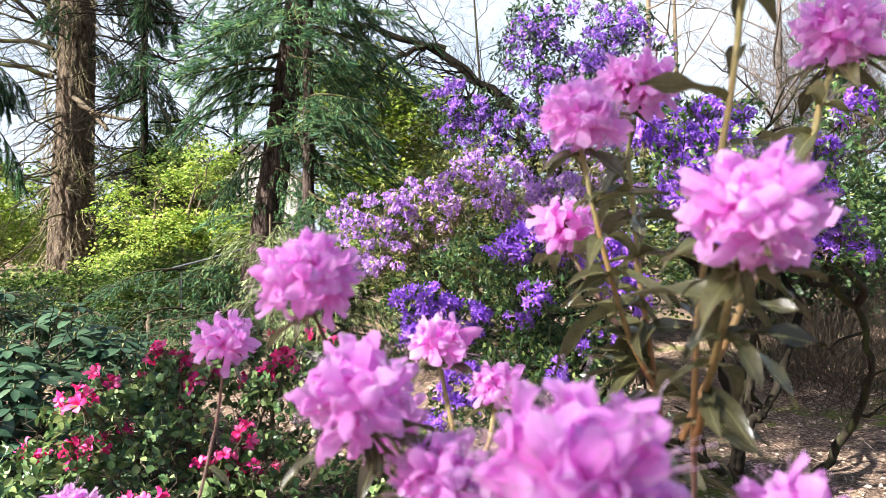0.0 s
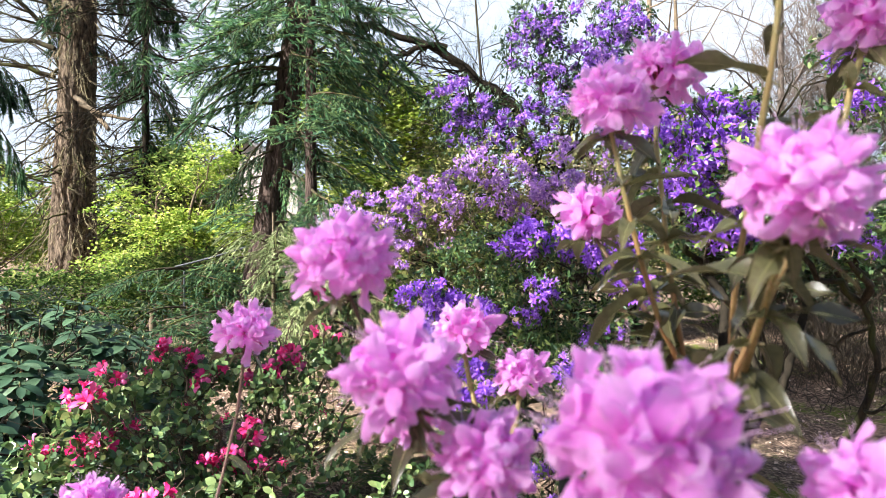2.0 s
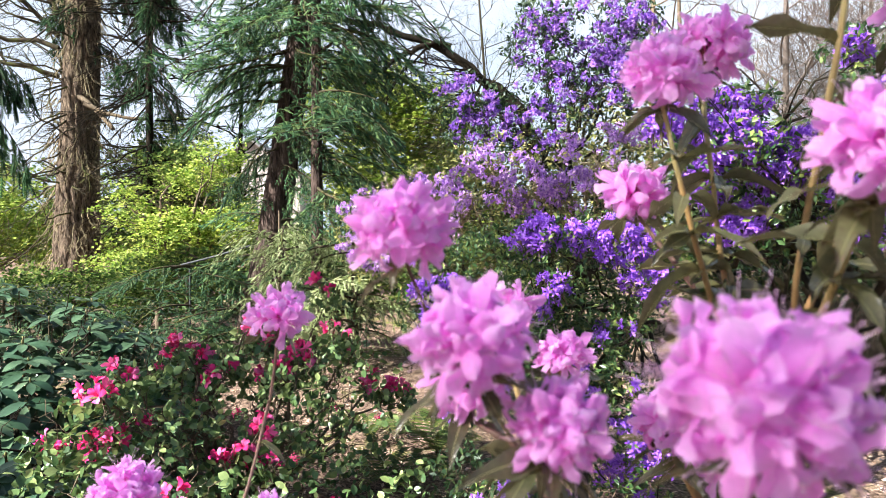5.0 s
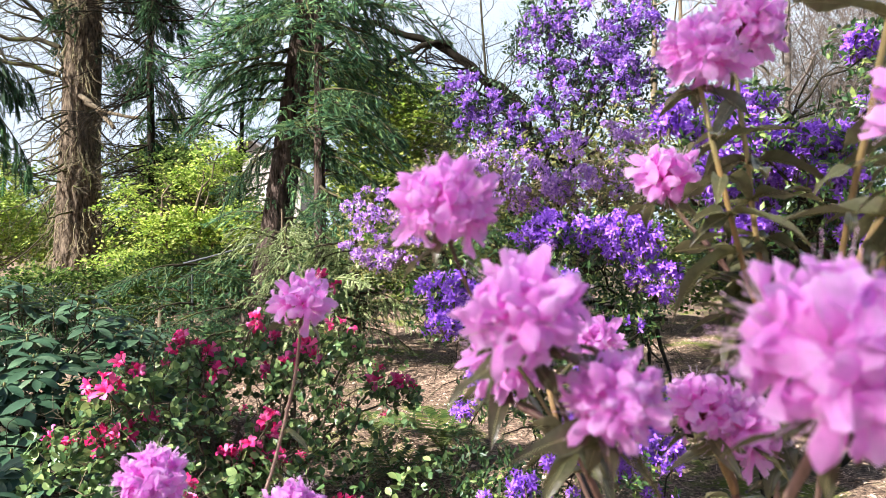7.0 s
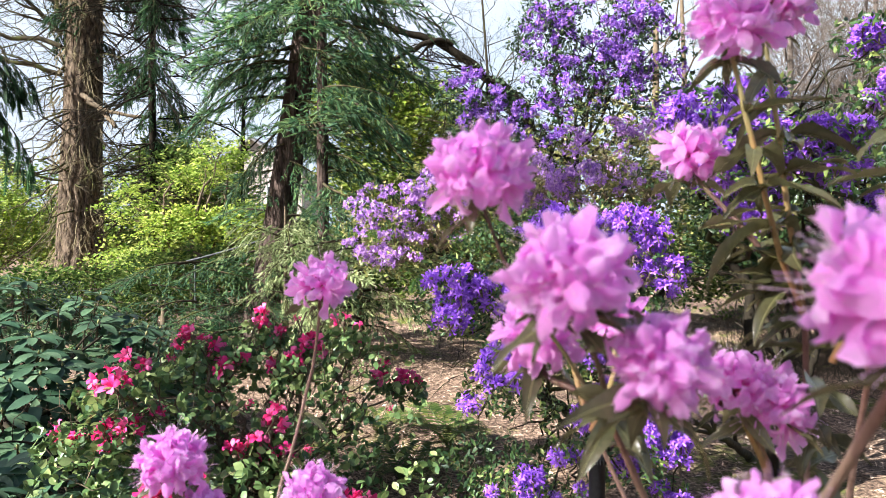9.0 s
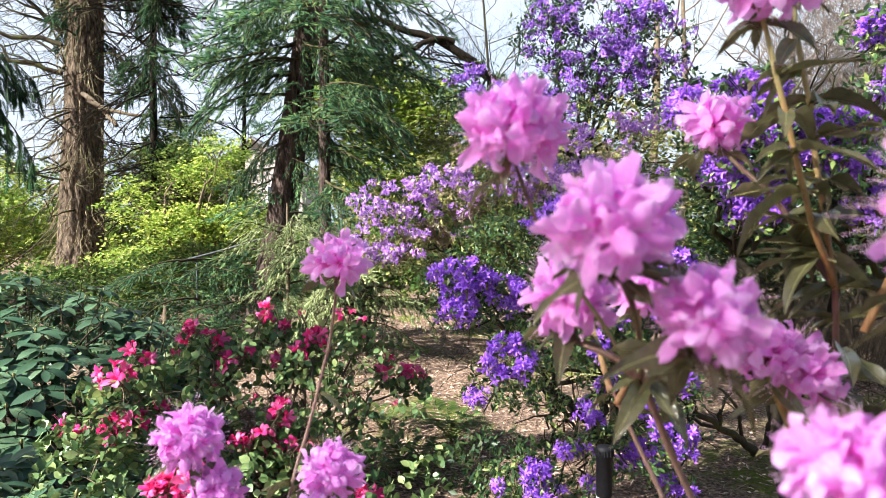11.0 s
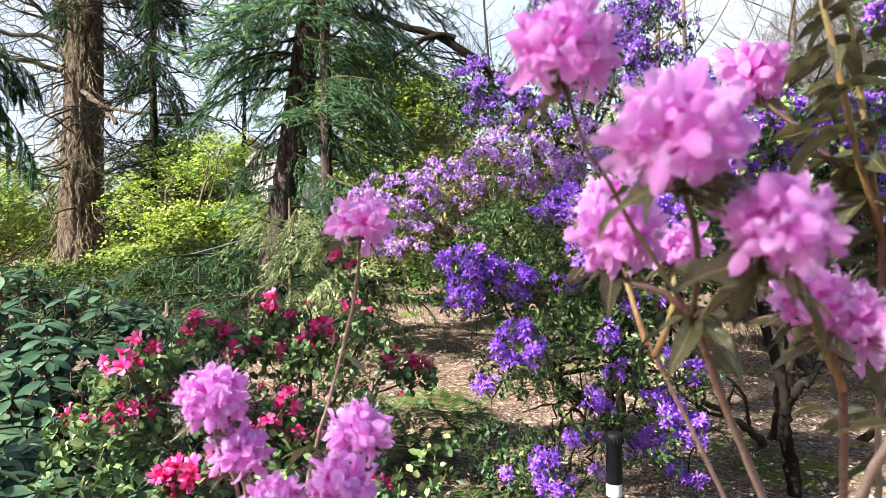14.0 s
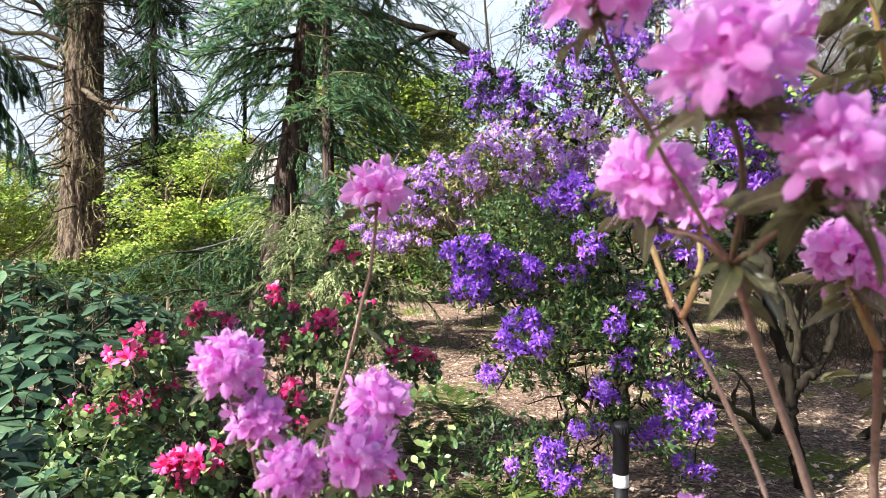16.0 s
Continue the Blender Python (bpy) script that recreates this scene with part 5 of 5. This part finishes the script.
        bough(yew, (x, y, rng.uniform(0.15, 1.0)), (math.cos(a), math.sin(a)), rng.uniform(0.7, 1.1), 900 + k, (-3.3, 7.6, 0.0), SPRAYS, 0.05)
    conifer("fir_tree", "fir with dark hanging boughs", [(-7.6, 9.9, -0.05), (-7.55, 9.9, 7)], 0.2, 0.12, [(3.5, 4.4, 9, 1.52, -0.15)], 11, HANGING, FIR_BARK, (0.1, 0.9))


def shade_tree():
    # Unseen fir, added so its boughs filter the sun over the pink trusses.
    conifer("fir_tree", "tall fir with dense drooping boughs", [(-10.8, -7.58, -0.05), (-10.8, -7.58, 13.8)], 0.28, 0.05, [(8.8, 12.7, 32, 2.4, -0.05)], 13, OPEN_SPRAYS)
    # Two more added out of view: shade for the left undergrowth and lower left.
    conifer("fir_tree", "unseen fir with open drooping boughs, added for its shade", [(-10.8, 5.9, -0.05), (-10.8, 5.9, 8.2)], 0.2, 0.05, [(4.8, 7.7, 10, 1.6, -0.05)], 16, OPEN_SPRAYS)
    conifer("fir_tree", "unseen fir with open drooping boughs, added for its shade", [(-11.9, -3.2, -0.05), (-11.9, -3.2, 10.4)], 0.22, 0.05, [(7.8, 9.9, 7, 1.5, -0.05)], 14, OPEN_SPRAYS)


def dapple_tree():
    # Added beyond the view only to throw broken shadow on the right-hand ground.
    conifer("fir_tree", "tall open-crowned fir with sparse boughs", [(-6.6, 0.3, -0.05), (-6.6, 0.3, 10.6)], 0.2, 0.08, [(7.7, 10.2, 18, 1.6, -0.05)], 15, OPEN_SPRAYS)


def leafy_tree(name, label, base, stems, blobs, size, mat, count, seed, bark=TWIG, r=0.05):
    ob = thing(name, *base, label, "tree" if "tree" in name or "maple" in name else "shrub")
    rng = np.random.RandomState(seed)
    ends = [tuple(np.array(c) + rng.normal(0, 0.2, 3)) for c, rr, k in blobs for _ in range(stems)]
    branches(ob, (base[0], base[1], -0.05), ends, r, r * 0.15, seed, bark, 5, 0.03, 0.3, base)
    g = Geo()
    for c, rr, k in blobs:
        n = max(3, int(count * k * 0.42))
        each = 40
        mid = np.repeat(in_blob(rng, c, rr, n, 0.1), each, 0)
        nrm = np.repeat(unit(rng.normal(0, 0.32, (n, 3)) + (0, -0.15, 1.0)), each, 0)
        run = np.repeat(unit(np.cross(nrm[::each], rng.normal(0, 1, (n, 3)))), each, 0)
        cross = np.cross(nrm, run)
        far, wide = rng.uniform(-1, 1, len(mid)), rng.normal(0, 0.5, len(mid))
        reach = np.repeat(rng.uniform(0.6, 1.4, n), each)
        at = mid + run * (far * reach * 5.5 * size)[:, None] + cross * (wide * reach * 3.0 * (1.1 - 0.6 * far) * size)[:, None] + nrm * (rng.normal(0, 0.35 * size, len(mid)) - size * far**2)[:, None]
        at[:, 2] = np.maximum(at[:, 2], 0.03)
        way = unit(run * 0.8 + cross * np.sign(wide)[:, None] + rng.normal(0, 0.4, at.shape))
        g.stamp(chip_geo(0.75, 0.1), bases(way, nrm + rng.normal(0, 0.3, at.shape), size * rng.uniform(0.7, 1.5, len(at))), at - np.array(base))
        g.a[-1] = np.repeat(np.repeat(rng.uniform(0, 1, n), each), 4)
    part("crown", g.mesh("crown", [mat], False), ob)
    return ob


def background():
    leafy_tree("vine_maple", "vine maple with fresh yellow-green spring leaves", (-5.6, 14.5, 0.0), 3, [((-5.5, 14.2, 1.5), (0.95, 0.8, 0.42), 1.0), ((-4.9, 14.6, 3.0), (0.6, 0.6, 0.55), 0.30), ((-4.4, 14.2, 1.6), (0.6, 0.7, 0.6), 0.45), ((-6.8, 14.4, 2.0), (0.5, 0.6, 0.7), 0.22), ((-5.6, 14.8, 2.6), (0.6, 0.6, 0.5), 0.25), ((-6.3, 14.4, 0.8), (1.4, 1.0, 0.4), 0.5)], 0.065, FRESH, 380, 101)
    leafy_tree("green_shrub", "sunlit yellow-green shrub under the trees", (-13.5, 19.5, 0.0), 2, [((-13.6, 19.5, 2.0), (1.9, 1.5, 1.5), 1.6), ((-11.4, 20.0, 1.3), (1.2, 1.2, 1.0), 0.8)], 0.10, FRESH, 380, 102)
    leafy_tree("green_shrub", "sunlit green undergrowth shrub", (-5.4, 9.0, 0.0), 3, [((-6.9, 9.3, 0.35), (0.6, 0.6, 0.3), 0.6), ((-4.4, 9.2, 0.5), (0.8, 0.7, 0.45), 0.8)], 0.05, WOODS, 300, 118)
    leafy_tree("green_shrub", "mixed green undergrowth shrub", (-3.6, 11.5, 0.0), 2, [((-4.4, 11.5, 0.6), (1.3, 0.8, 0.55), 1.0), ((-2.4, 11.8, 0.8), (1.2, 0.8, 0.7), 1.0)], 0.06, WOODS, 420, 103)
    leafy_tree("green_shrub", "dark green undergrowth shrub", (-6.5, 11.0, 0.0), 2, [((-6.7, 11.0, 0.4), (1.6, 0.9, 0.4), 1.2)], 0.06, WOODS, 380, 104)
    leafy_tree("green_shrub", "shaded green shrub behind the vine maple", (-6.4, 17.6, 0.0), 3, [((-7.6, 17.6, 1.7), (1.2, 0.8, 1.4), 1.0), ((-6.9, 17.8, 1.6), (0.9, 0.8, 1.3), 1.0), ((-4.4, 18.0, 0.7), (1.1, 0.8, 0.6), 0.5), ((-7.4, 17.6, 3.0), (0.9, 0.8, 0.9), 1.1), ((-7.0, 17.8, 3.9), (0.8, 0.8, 0.7), 0.5)], 0.08, WOODS, 330, 131)
    leafy_tree("green_shrub", "dark green shrub behind the vine maple", (-6.2, 15.8, 0.0), 3, [((-6.3, 15.6, 2.7), (0.6, 0.5, 0.8), 0.7), ((-5.3, 15.8, 2.1), (0.7, 0.5, 0.9), 0.6)], 0.075, WOODS, 300, 133)
    leafy_tree("alder_tree", "tall alder with thin light green leaves", (-1.2, 21.0, 0.0), 3, [((-2.6, 20, 5.2), (1.9, 1.3, 1.7), 1.3), ((-0.6, 20, 4.6), (1.6, 1.2, 1.4), 1.0), ((-1.9, 20, 2.8), (2.0, 1.2, 1.4), 1.2), ((0.5, 21.5, 2.5), (2.2, 1.5, 1.6), 0.8)], 0.13, FRESH, 420, 105, PALE_BARK, 0.10)
    leafy_tree("green_shrub", "leafy green thicket behind the rhododendrons", (1.0, 12.5, 0.0), 2, [((-0.6, 12.3, 0.9), (1.4, 1.0, 0.9), 1.0), ((1.8, 12.5, 1.0), (1.6, 1.0, 1.0), 1.0)], 0.07, WOODS, 420, 106)
    leafy_tree("green_shrub", "dense twiggy green shrub behind the lilac rhododendron", (1.2, 8.6, 0.0), 4, [((0.3, 8.5, 1.5), (1.0, 0.6, 1.1), 1.2), ((1.6, 8.6, 1.9), (1.1, 0.6, 1.4), 1.4), ((2.8, 8.7, 1.9), (0.9, 0.6, 1.3), 1.2)], 0.055, TWIG_LEAF, 260, 129)
    leafy_tree("green_shrub", "dense dark green thicket behind the violet rhododendron", (4.3, 7.6, 0.0), 3, [((3.3, 7.4, 1.4), (0.8, 0.6, 0.8), 1.4), ((4.6, 7.6, 1.4), (1.0, 0.7, 0.9), 1.8), ((5.9, 7.8, 1.3), (0.9, 0.7, 0.9), 1.4)], 0.055, DARK_LEAF, 330, 119)
    leafy_tree("green_shrub", "leafy green thicket under bare trees", (5.4, 10.5, 0.0), 2, [((4.6, 10.3, 0.9), (1.5, 1.0, 0.9), 1.0), ((7.0, 10.8, 1.1), (1.8, 1.0, 1.1), 1.0)], 0.07, WOODS, 420, 107)
    leafy_tree("green_shrub", "tall green thicket at the wood's edge", (-14.5, 26.0, 0.0), 2, [((-18.5, 26.0, 2.4), (2.2, 1.2, 2.2), 1.0), ((-14.8, 26.0, 2.2), (2.0, 1.2, 2.0), 1.0), ((-11.4, 25.6, 2.6), (2.2, 1.2, 2.3), 1.1), ((-9.2, 25.0, 2.0), (1.2, 1.2, 1.6), 0.7)], 0.15, WOODS, 260, 135)
    rng = np.random.RandomState(108)
    g = Geo()
    for k in range(46):
        x, y = rng.uniform(-34, 34), rng.uniform(30, 46)
        h, w = rng.uniform(1.4, 3.4), rng.uniform(1.5, 3.2)
        at = in_blob(rng, (x, y, h * 0.55), (w, w, h * 0.6), 620, 0.2)
        g.stamp(chip_geo(0.8, 0.1), bases(unit(rng.normal(0, 1, at.shape)), np.array([0, 0, 1.0]) + rng.normal(0, 0.5, at.shape), 0.26 * rng.uniform(0.5, 1.3, len(at))), at)
    tagged(part("far_woods", g.mesh("far_woods", [WOODS], False)), "far edge of light green woodland", "woods", "", "stuff")
    bare_tree("bare_tree", "bare tree with slim pale trunk", (5.6, 19.0, 0.0), 11, 0.16, 111, PALE_BARK, 3, (0.2, 0), 10)
    bare_tree("bare_tree", "bare tree with slim pale trunk", (7.0, 20.0, 0.0), 11, 0.13, 112, PALE_BARK, 3, (-0.2, 0), 10)
    hazy = bare_tree("bare_tree", "bare tree with a dense haze of fine brown twigs", (5.9, 12.0, 0.0), 7.0, 0.10, 113, TWIG_HAZE, 3, (0.1, 0), 16, 5, 0.7, 0.3, 0.36)
    twig_crown(hazy, [((6.7, 12.0, 4.3), (1.1, 1.0, 1.3))], 141, 7000)
    hazy = bare_tree("bare_tree", "bare tree with a dense haze of fine brown twigs", (7.8, 12.6, 0.0), 7.0, 0.10, 114, TWIG_HAZE, 3, (0.1, 0), 16, 5, 0.7, 0.3, 0.36)
    twig_crown(hazy, [((8.4, 12.6, 4.6), (1.5, 1.0, 1.6)), ((7.6, 12.6, 3.4), (1.1, 0.9, 0.9))], 142, 7000)
    bare_tree("bare_tree", "leafless tree with dark spreading twigs", (1.2, 16.5, 0.0), 8.5, 0.07, 115, MOSSY_BARK, 4, (-0.5, 0), 16, 4, 0.6, 0.35, 0.42)
    bare_tree("bare_tree", "leafless tree with thin pale trunk", (-14.0, 24.0, 0.0), 12, 0.2, 116, MOSSY_BARK, 3, (0.4, 0), 10)
    bare_tree("bare_tree", "leafless tree with dark drooping twigs", (-6.2, 19.5, 0.0), 8.5, 0.10, 134, LIMB_BARK, 3, (0.3, 0), 14, 4, 0.6, 0.25, 0.34)
    old = thing("old_tree", 2.4, 15.4, 0.0, "leaning bare tree with a long arching mossy limb", "tree", "bare trees")
    rng = np.random.RandomState(117)
    b = np.array((2.4, 15.4, 0.0))
    trunk_part(old, [(2.4, 15.4, -0.05), (2.1, 15.3, 2.5), (1.7, 15.2, 4.2)], 0.2, 0.13, LIMB_BARK, 117, tuple(b), 10)
    for a, c, bow, r in (((1.7, 15.2, 4.2), (-2.9, 15.1, 6.2), (0.1, 0, 0.48), 0.12), ((0.1, 15.1, 5.6), (-2.4, 15.0, 4.0), (0, 0, 0.5), 0.07), ((1.7, 15.2, 4.2), (0.2, 14.6, 4.4), (0, 0, 0.1), 0.06)):
        g = Geo()
        p = curve_pts(np.array(a) - b, np.array(c) - b, 16, bow, rng, 0.04)
        tube(g, p, r, r * 0.35, 8, 0, 0.12, rng)
        for k in range(20):
            i = rng.randint(2, 16)
            twigs(g, rng, p[i], np.array([rng.normal(-0.3, 0.6), rng.normal(0, 0.5), rng.uniform(-0.7, 1.0)]), rng.uniform(0.8, 2.2), r * 0.25, 3, 0.5, 0, 4)
        part("limb", g.mesh("limb", [LIMB_BARK]), old)


def box_mesh(name, sx, sy, sz, mat, bevel=0.01):
    bm = bmesh.new()
    bmesh.ops.create_cube(bm, size=1.0)
    bmesh.ops.scale(bm, vec=(sx, sy, sz), verts=bm.verts)
    bmesh.ops.bevel(bm, geom=bm.edges[:], offset=bevel, segments=1, affect="EDGES")
    me = bpy.data.meshes.new(name)
    bm.to_mesh(me)
    bm.free()
    me.materials.append(mat)
    return me


def house():
    ob = thing("house", -13.6, 47.0, 0.0, "pale house with a gabled roof beyond the trees", "house")
    part("wall", box_mesh("wall", 7.0, 6.0, 5.6, WALL_PAINT, 0.03), ob, pose(0, 3, 2.8))
    g = Geo()
    g.add([(-3.5, 0.0, 5.6), (3.5, 0.0, 5.6), (0, 0.0, 8.0), (-3.5, 0.3, 5.6), (3.5, 0.3, 5.6), (0, 0.3, 8.0)], [(0, 1, 2), (4, 3, 5), (0, 2, 5), (0, 5, 3), (1, 4, 5), (1, 5, 2)])
    part("gable", g.mesh("gable", [WALL_PAINT], False), ob)
    for s in (-1, 1):
        sl = math.degrees(math.atan2(2.4, 3.5))
        part("roof", box_mesh("roof", 4.7, 6.8, 0.16, ROOF_TILE, 0.02), ob, pose(s * 1.85, 3, 6.85, 0, s * sl, 0))
    for x, z in ((-1.8, 4.2), (1.6, 4.2), (-1.8, 1.6), (1.6, 1.6)):
        w = part("window", box_mesh("window", 1.3, 0.1, 1.3, WHITE_PLASTIC, 0.02), ob, pose(x, -0.02, z))
        part("pane", box_mesh("pane", 1.06, 0.06, 1.06, GLASS_DARK, 0.01), w, pose(0, -0.04, 0))


def garden_stake():
    ob = thing("garden_stake", 0.455, 2.50, 0.035, "black plastic garden stake with ribbed cap and white band", "garden stake")
    g = Geo()
    lathe(g, [(0.026, -0.08), (0.026, 0.22), (0.001, 0.22)])
    part("post", g.mesh("post", [BLACK_PLASTIC]), ob)
    g = Geo()
    lathe(g, [(0.001, 0.215), (0.0285, 0.215), (0.029, 0.222), (0.029, 0.262), (0.0285, 0.268), (0.001, 0.268)])
    part("band", g.mesh("band", [WHITE_PLASTIC]), ob, None, "white plastic band")
    g = Geo()
    lathe(g, [(0.001, 0.262), (0.029, 0.262), (0.030, 0.27), (0.030, 0.41), (0.033, 0.412), (0.033, 0.436), (0.031, 0.444), (0.024, 0.449), (0.001, 0.451)])
    for k in range(18):
        a = k * 6.283 / 18
        tube(g, [(0.033 * math.cos(a), 0.033 * math.sin(a), 0.414), (0.033 * math.cos(a), 0.033 * math.sin(a), 0.436)], 0.0022, 0.0022, 4)
    part("cap", g.mesh("cap", [BLACK_PLASTIC]), ob, None, "black ribbed cap")


def fern(at, seed, fronds, length, label="green sword fern with arching fronds"):
    ob = thing("fern", *at, label, "fern", "ferns")
    rng = np.random.RandomState(seed)
    tm = chip_geo(0.22, 0.02)
    for k in range(fronds):
        g = Geo()
        a, L = k * 6.283 / fronds + rng.uniform(-0.3, 0.3), length * rng.uniform(0.7, 1.15)
        n = 22
        s = np.linspace(0, 1, n)
        p = np.stack([np.cos(a) * L * s * 0.8, np.sin(a) * L * s * 0.8, L * (1.15 * s - 0.9 * s**2)], -1)
        tube(g, p, 0.003, 0.001, 4)
        tan = unit(np.gradient(p, axis=0))
        side = unit(np.cross(tan, (0, 0, 1)))
        for sg in (-1, 1):
            w = L * 0.2 * np.sin(np.pi * np.clip(s * 0.9 + 0.1, 0, 1)) + 0.005
            g.stamp(tm, bases(side * sg + tan * 0.35, np.cross(side, tan), w), p)
        part("frond", g.mesh("frond", [FERN], False), ob)


def small_things():
    garden_stake()
    fern((-0.10, 4.05, on_ground(-0.10, 4.05)), 121, 11, 0.46)
    fern((-0.32, 3.55, on_ground(-0.32, 3.55)), 122, 10, 0.44, "yellowing sword fern with arching fronds")
    fern((0.02, 2.75, on_ground(0.02, 2.75)), 123, 10, 0.36)
    fern((-0.55, 4.4, on_ground(-0.55, 4.4)), 124, 9, 0.40)
    base = (0.15, 3.2, 0.0)
    low = thing("low_shrub", *base, "low leafy green shoots beside the path", "shrub")
    branches(low, (0.15, 3.2, -0.02), [(0.0, 3.1, 0.25), (0.3, 3.0, 0.28), (0.2, 3.4, 0.3), (0.1, 2.8, 0.2)], 0.006, 0.002, 125, TWIG, 4, 0.01, 0.1, base)
    foliage(low, [((0.12, 3.15, 0.17), (0.28, 0.35, 0.16), 1.0)], 110, 0.045, LEAF3, DARK_LEAF, 126, base)
    g, rng = Geo(), np.random.RandomState(127)
    for k in range(1100):
        x, y = rng.uniform(2.9, 6.5), rng.uniform(5.2, 7.4)
        h = rng.uniform(0.4, 1.2)
        p = curve_pts((x, y, -0.02), (x + rng.normal(0, 0.45), y + rng.normal(0, 0.4), h), 6, rng.normal(0, 0.16, 3), rng, 0.03)
        tube(g, p, 0.0035, 0.0012, 3)
    tagged(part("dry_brush", g.mesh("dry_brush", [BRUSH])), "tangle of thin dry tan brush stems", "brush", "", "stuff")
    g = Geo()
    tube(g, curve_pts((-3.2, 8.0, 0.99), (-1.9, 8.0, 1.38), 10, (0, 0, -0.02), rng), 0.013, 0.013, 8)
    for x, z in ((-3.1, 1.0), (-2.0, 1.34)):
        tube(g, [(x, 8.02, -0.05), (x, 8.02, z)], 0.012, 0.012, 6)
    tagged(part("fence_rail", g.mesh("fence_rail", [WIRE])), "slanting grey metal rail on thin posts", "rail")
    fence = thing("netting_fence", -5.7, 10.0, 0.0, "low diamond wire netting fence", "fence")
    g = Geo()
    for k in range(26):
        for sg in (-1, 1):
            a = (-0.75 + k * 0.08, 0, 0.02)
            tube(g, [a, (a[0] + sg * 0.5, 0, 0.62)], 0.004, 0.004, 3)
    part("netting", g.mesh("netting", [WIRE]), fence)
    for x in (-1.2, 0.3, 1.8):
        g = Geo()
        tube(g, [(x, 0.02, -0.05), (x, 0.02, 0.7)], 0.03, 0.028, 8)
        part("post", g.mesh("post", [TWIG]), fence)


def sky_backdrop():
    """Bright hazy sky low over the horizon, far beyond the garden."""
    m, nt, out = shader("hazy_sky")
    c = ramp(nt, noise_of(nt, 0.004, 4, 0.6), (0.3, (0.205, 0.250, 0.318)), (0.7, (0.258, 0.286, 0.322)))
    e = node(nt, "ShaderNodeEmission", Strength=1.0)
    nt.links.new(c, e.inputs["Color"])
    nt.links.new(e.outputs[0], out.inputs[0])
    a, z = np.radians(np.linspace(25, 155, 40)), np.linspace(-8, 330, 12)
    A, Z = np.meshgrid(a, z, indexing="ij")
    R = 560 - 0.35 * Z
    g = Geo().add(np.stack([R * np.cos(A), R * np.sin(A), Z], -1), grid_faces(len(a), len(z)))
    tagged(part("backdrop", g.mesh("backdrop", [m])), "pale hazy spring sky beyond the woods", "sky", "", "structure")


build_ground()
sky_backdrop()
conifers()
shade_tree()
dapple_tree()
background()
house()
lilac_rear()
violet_rear()
violet_right()
violet_front()
red_shrub()
broadleaf_shrub()
small_things()
pink_shrubs()
build_litter()
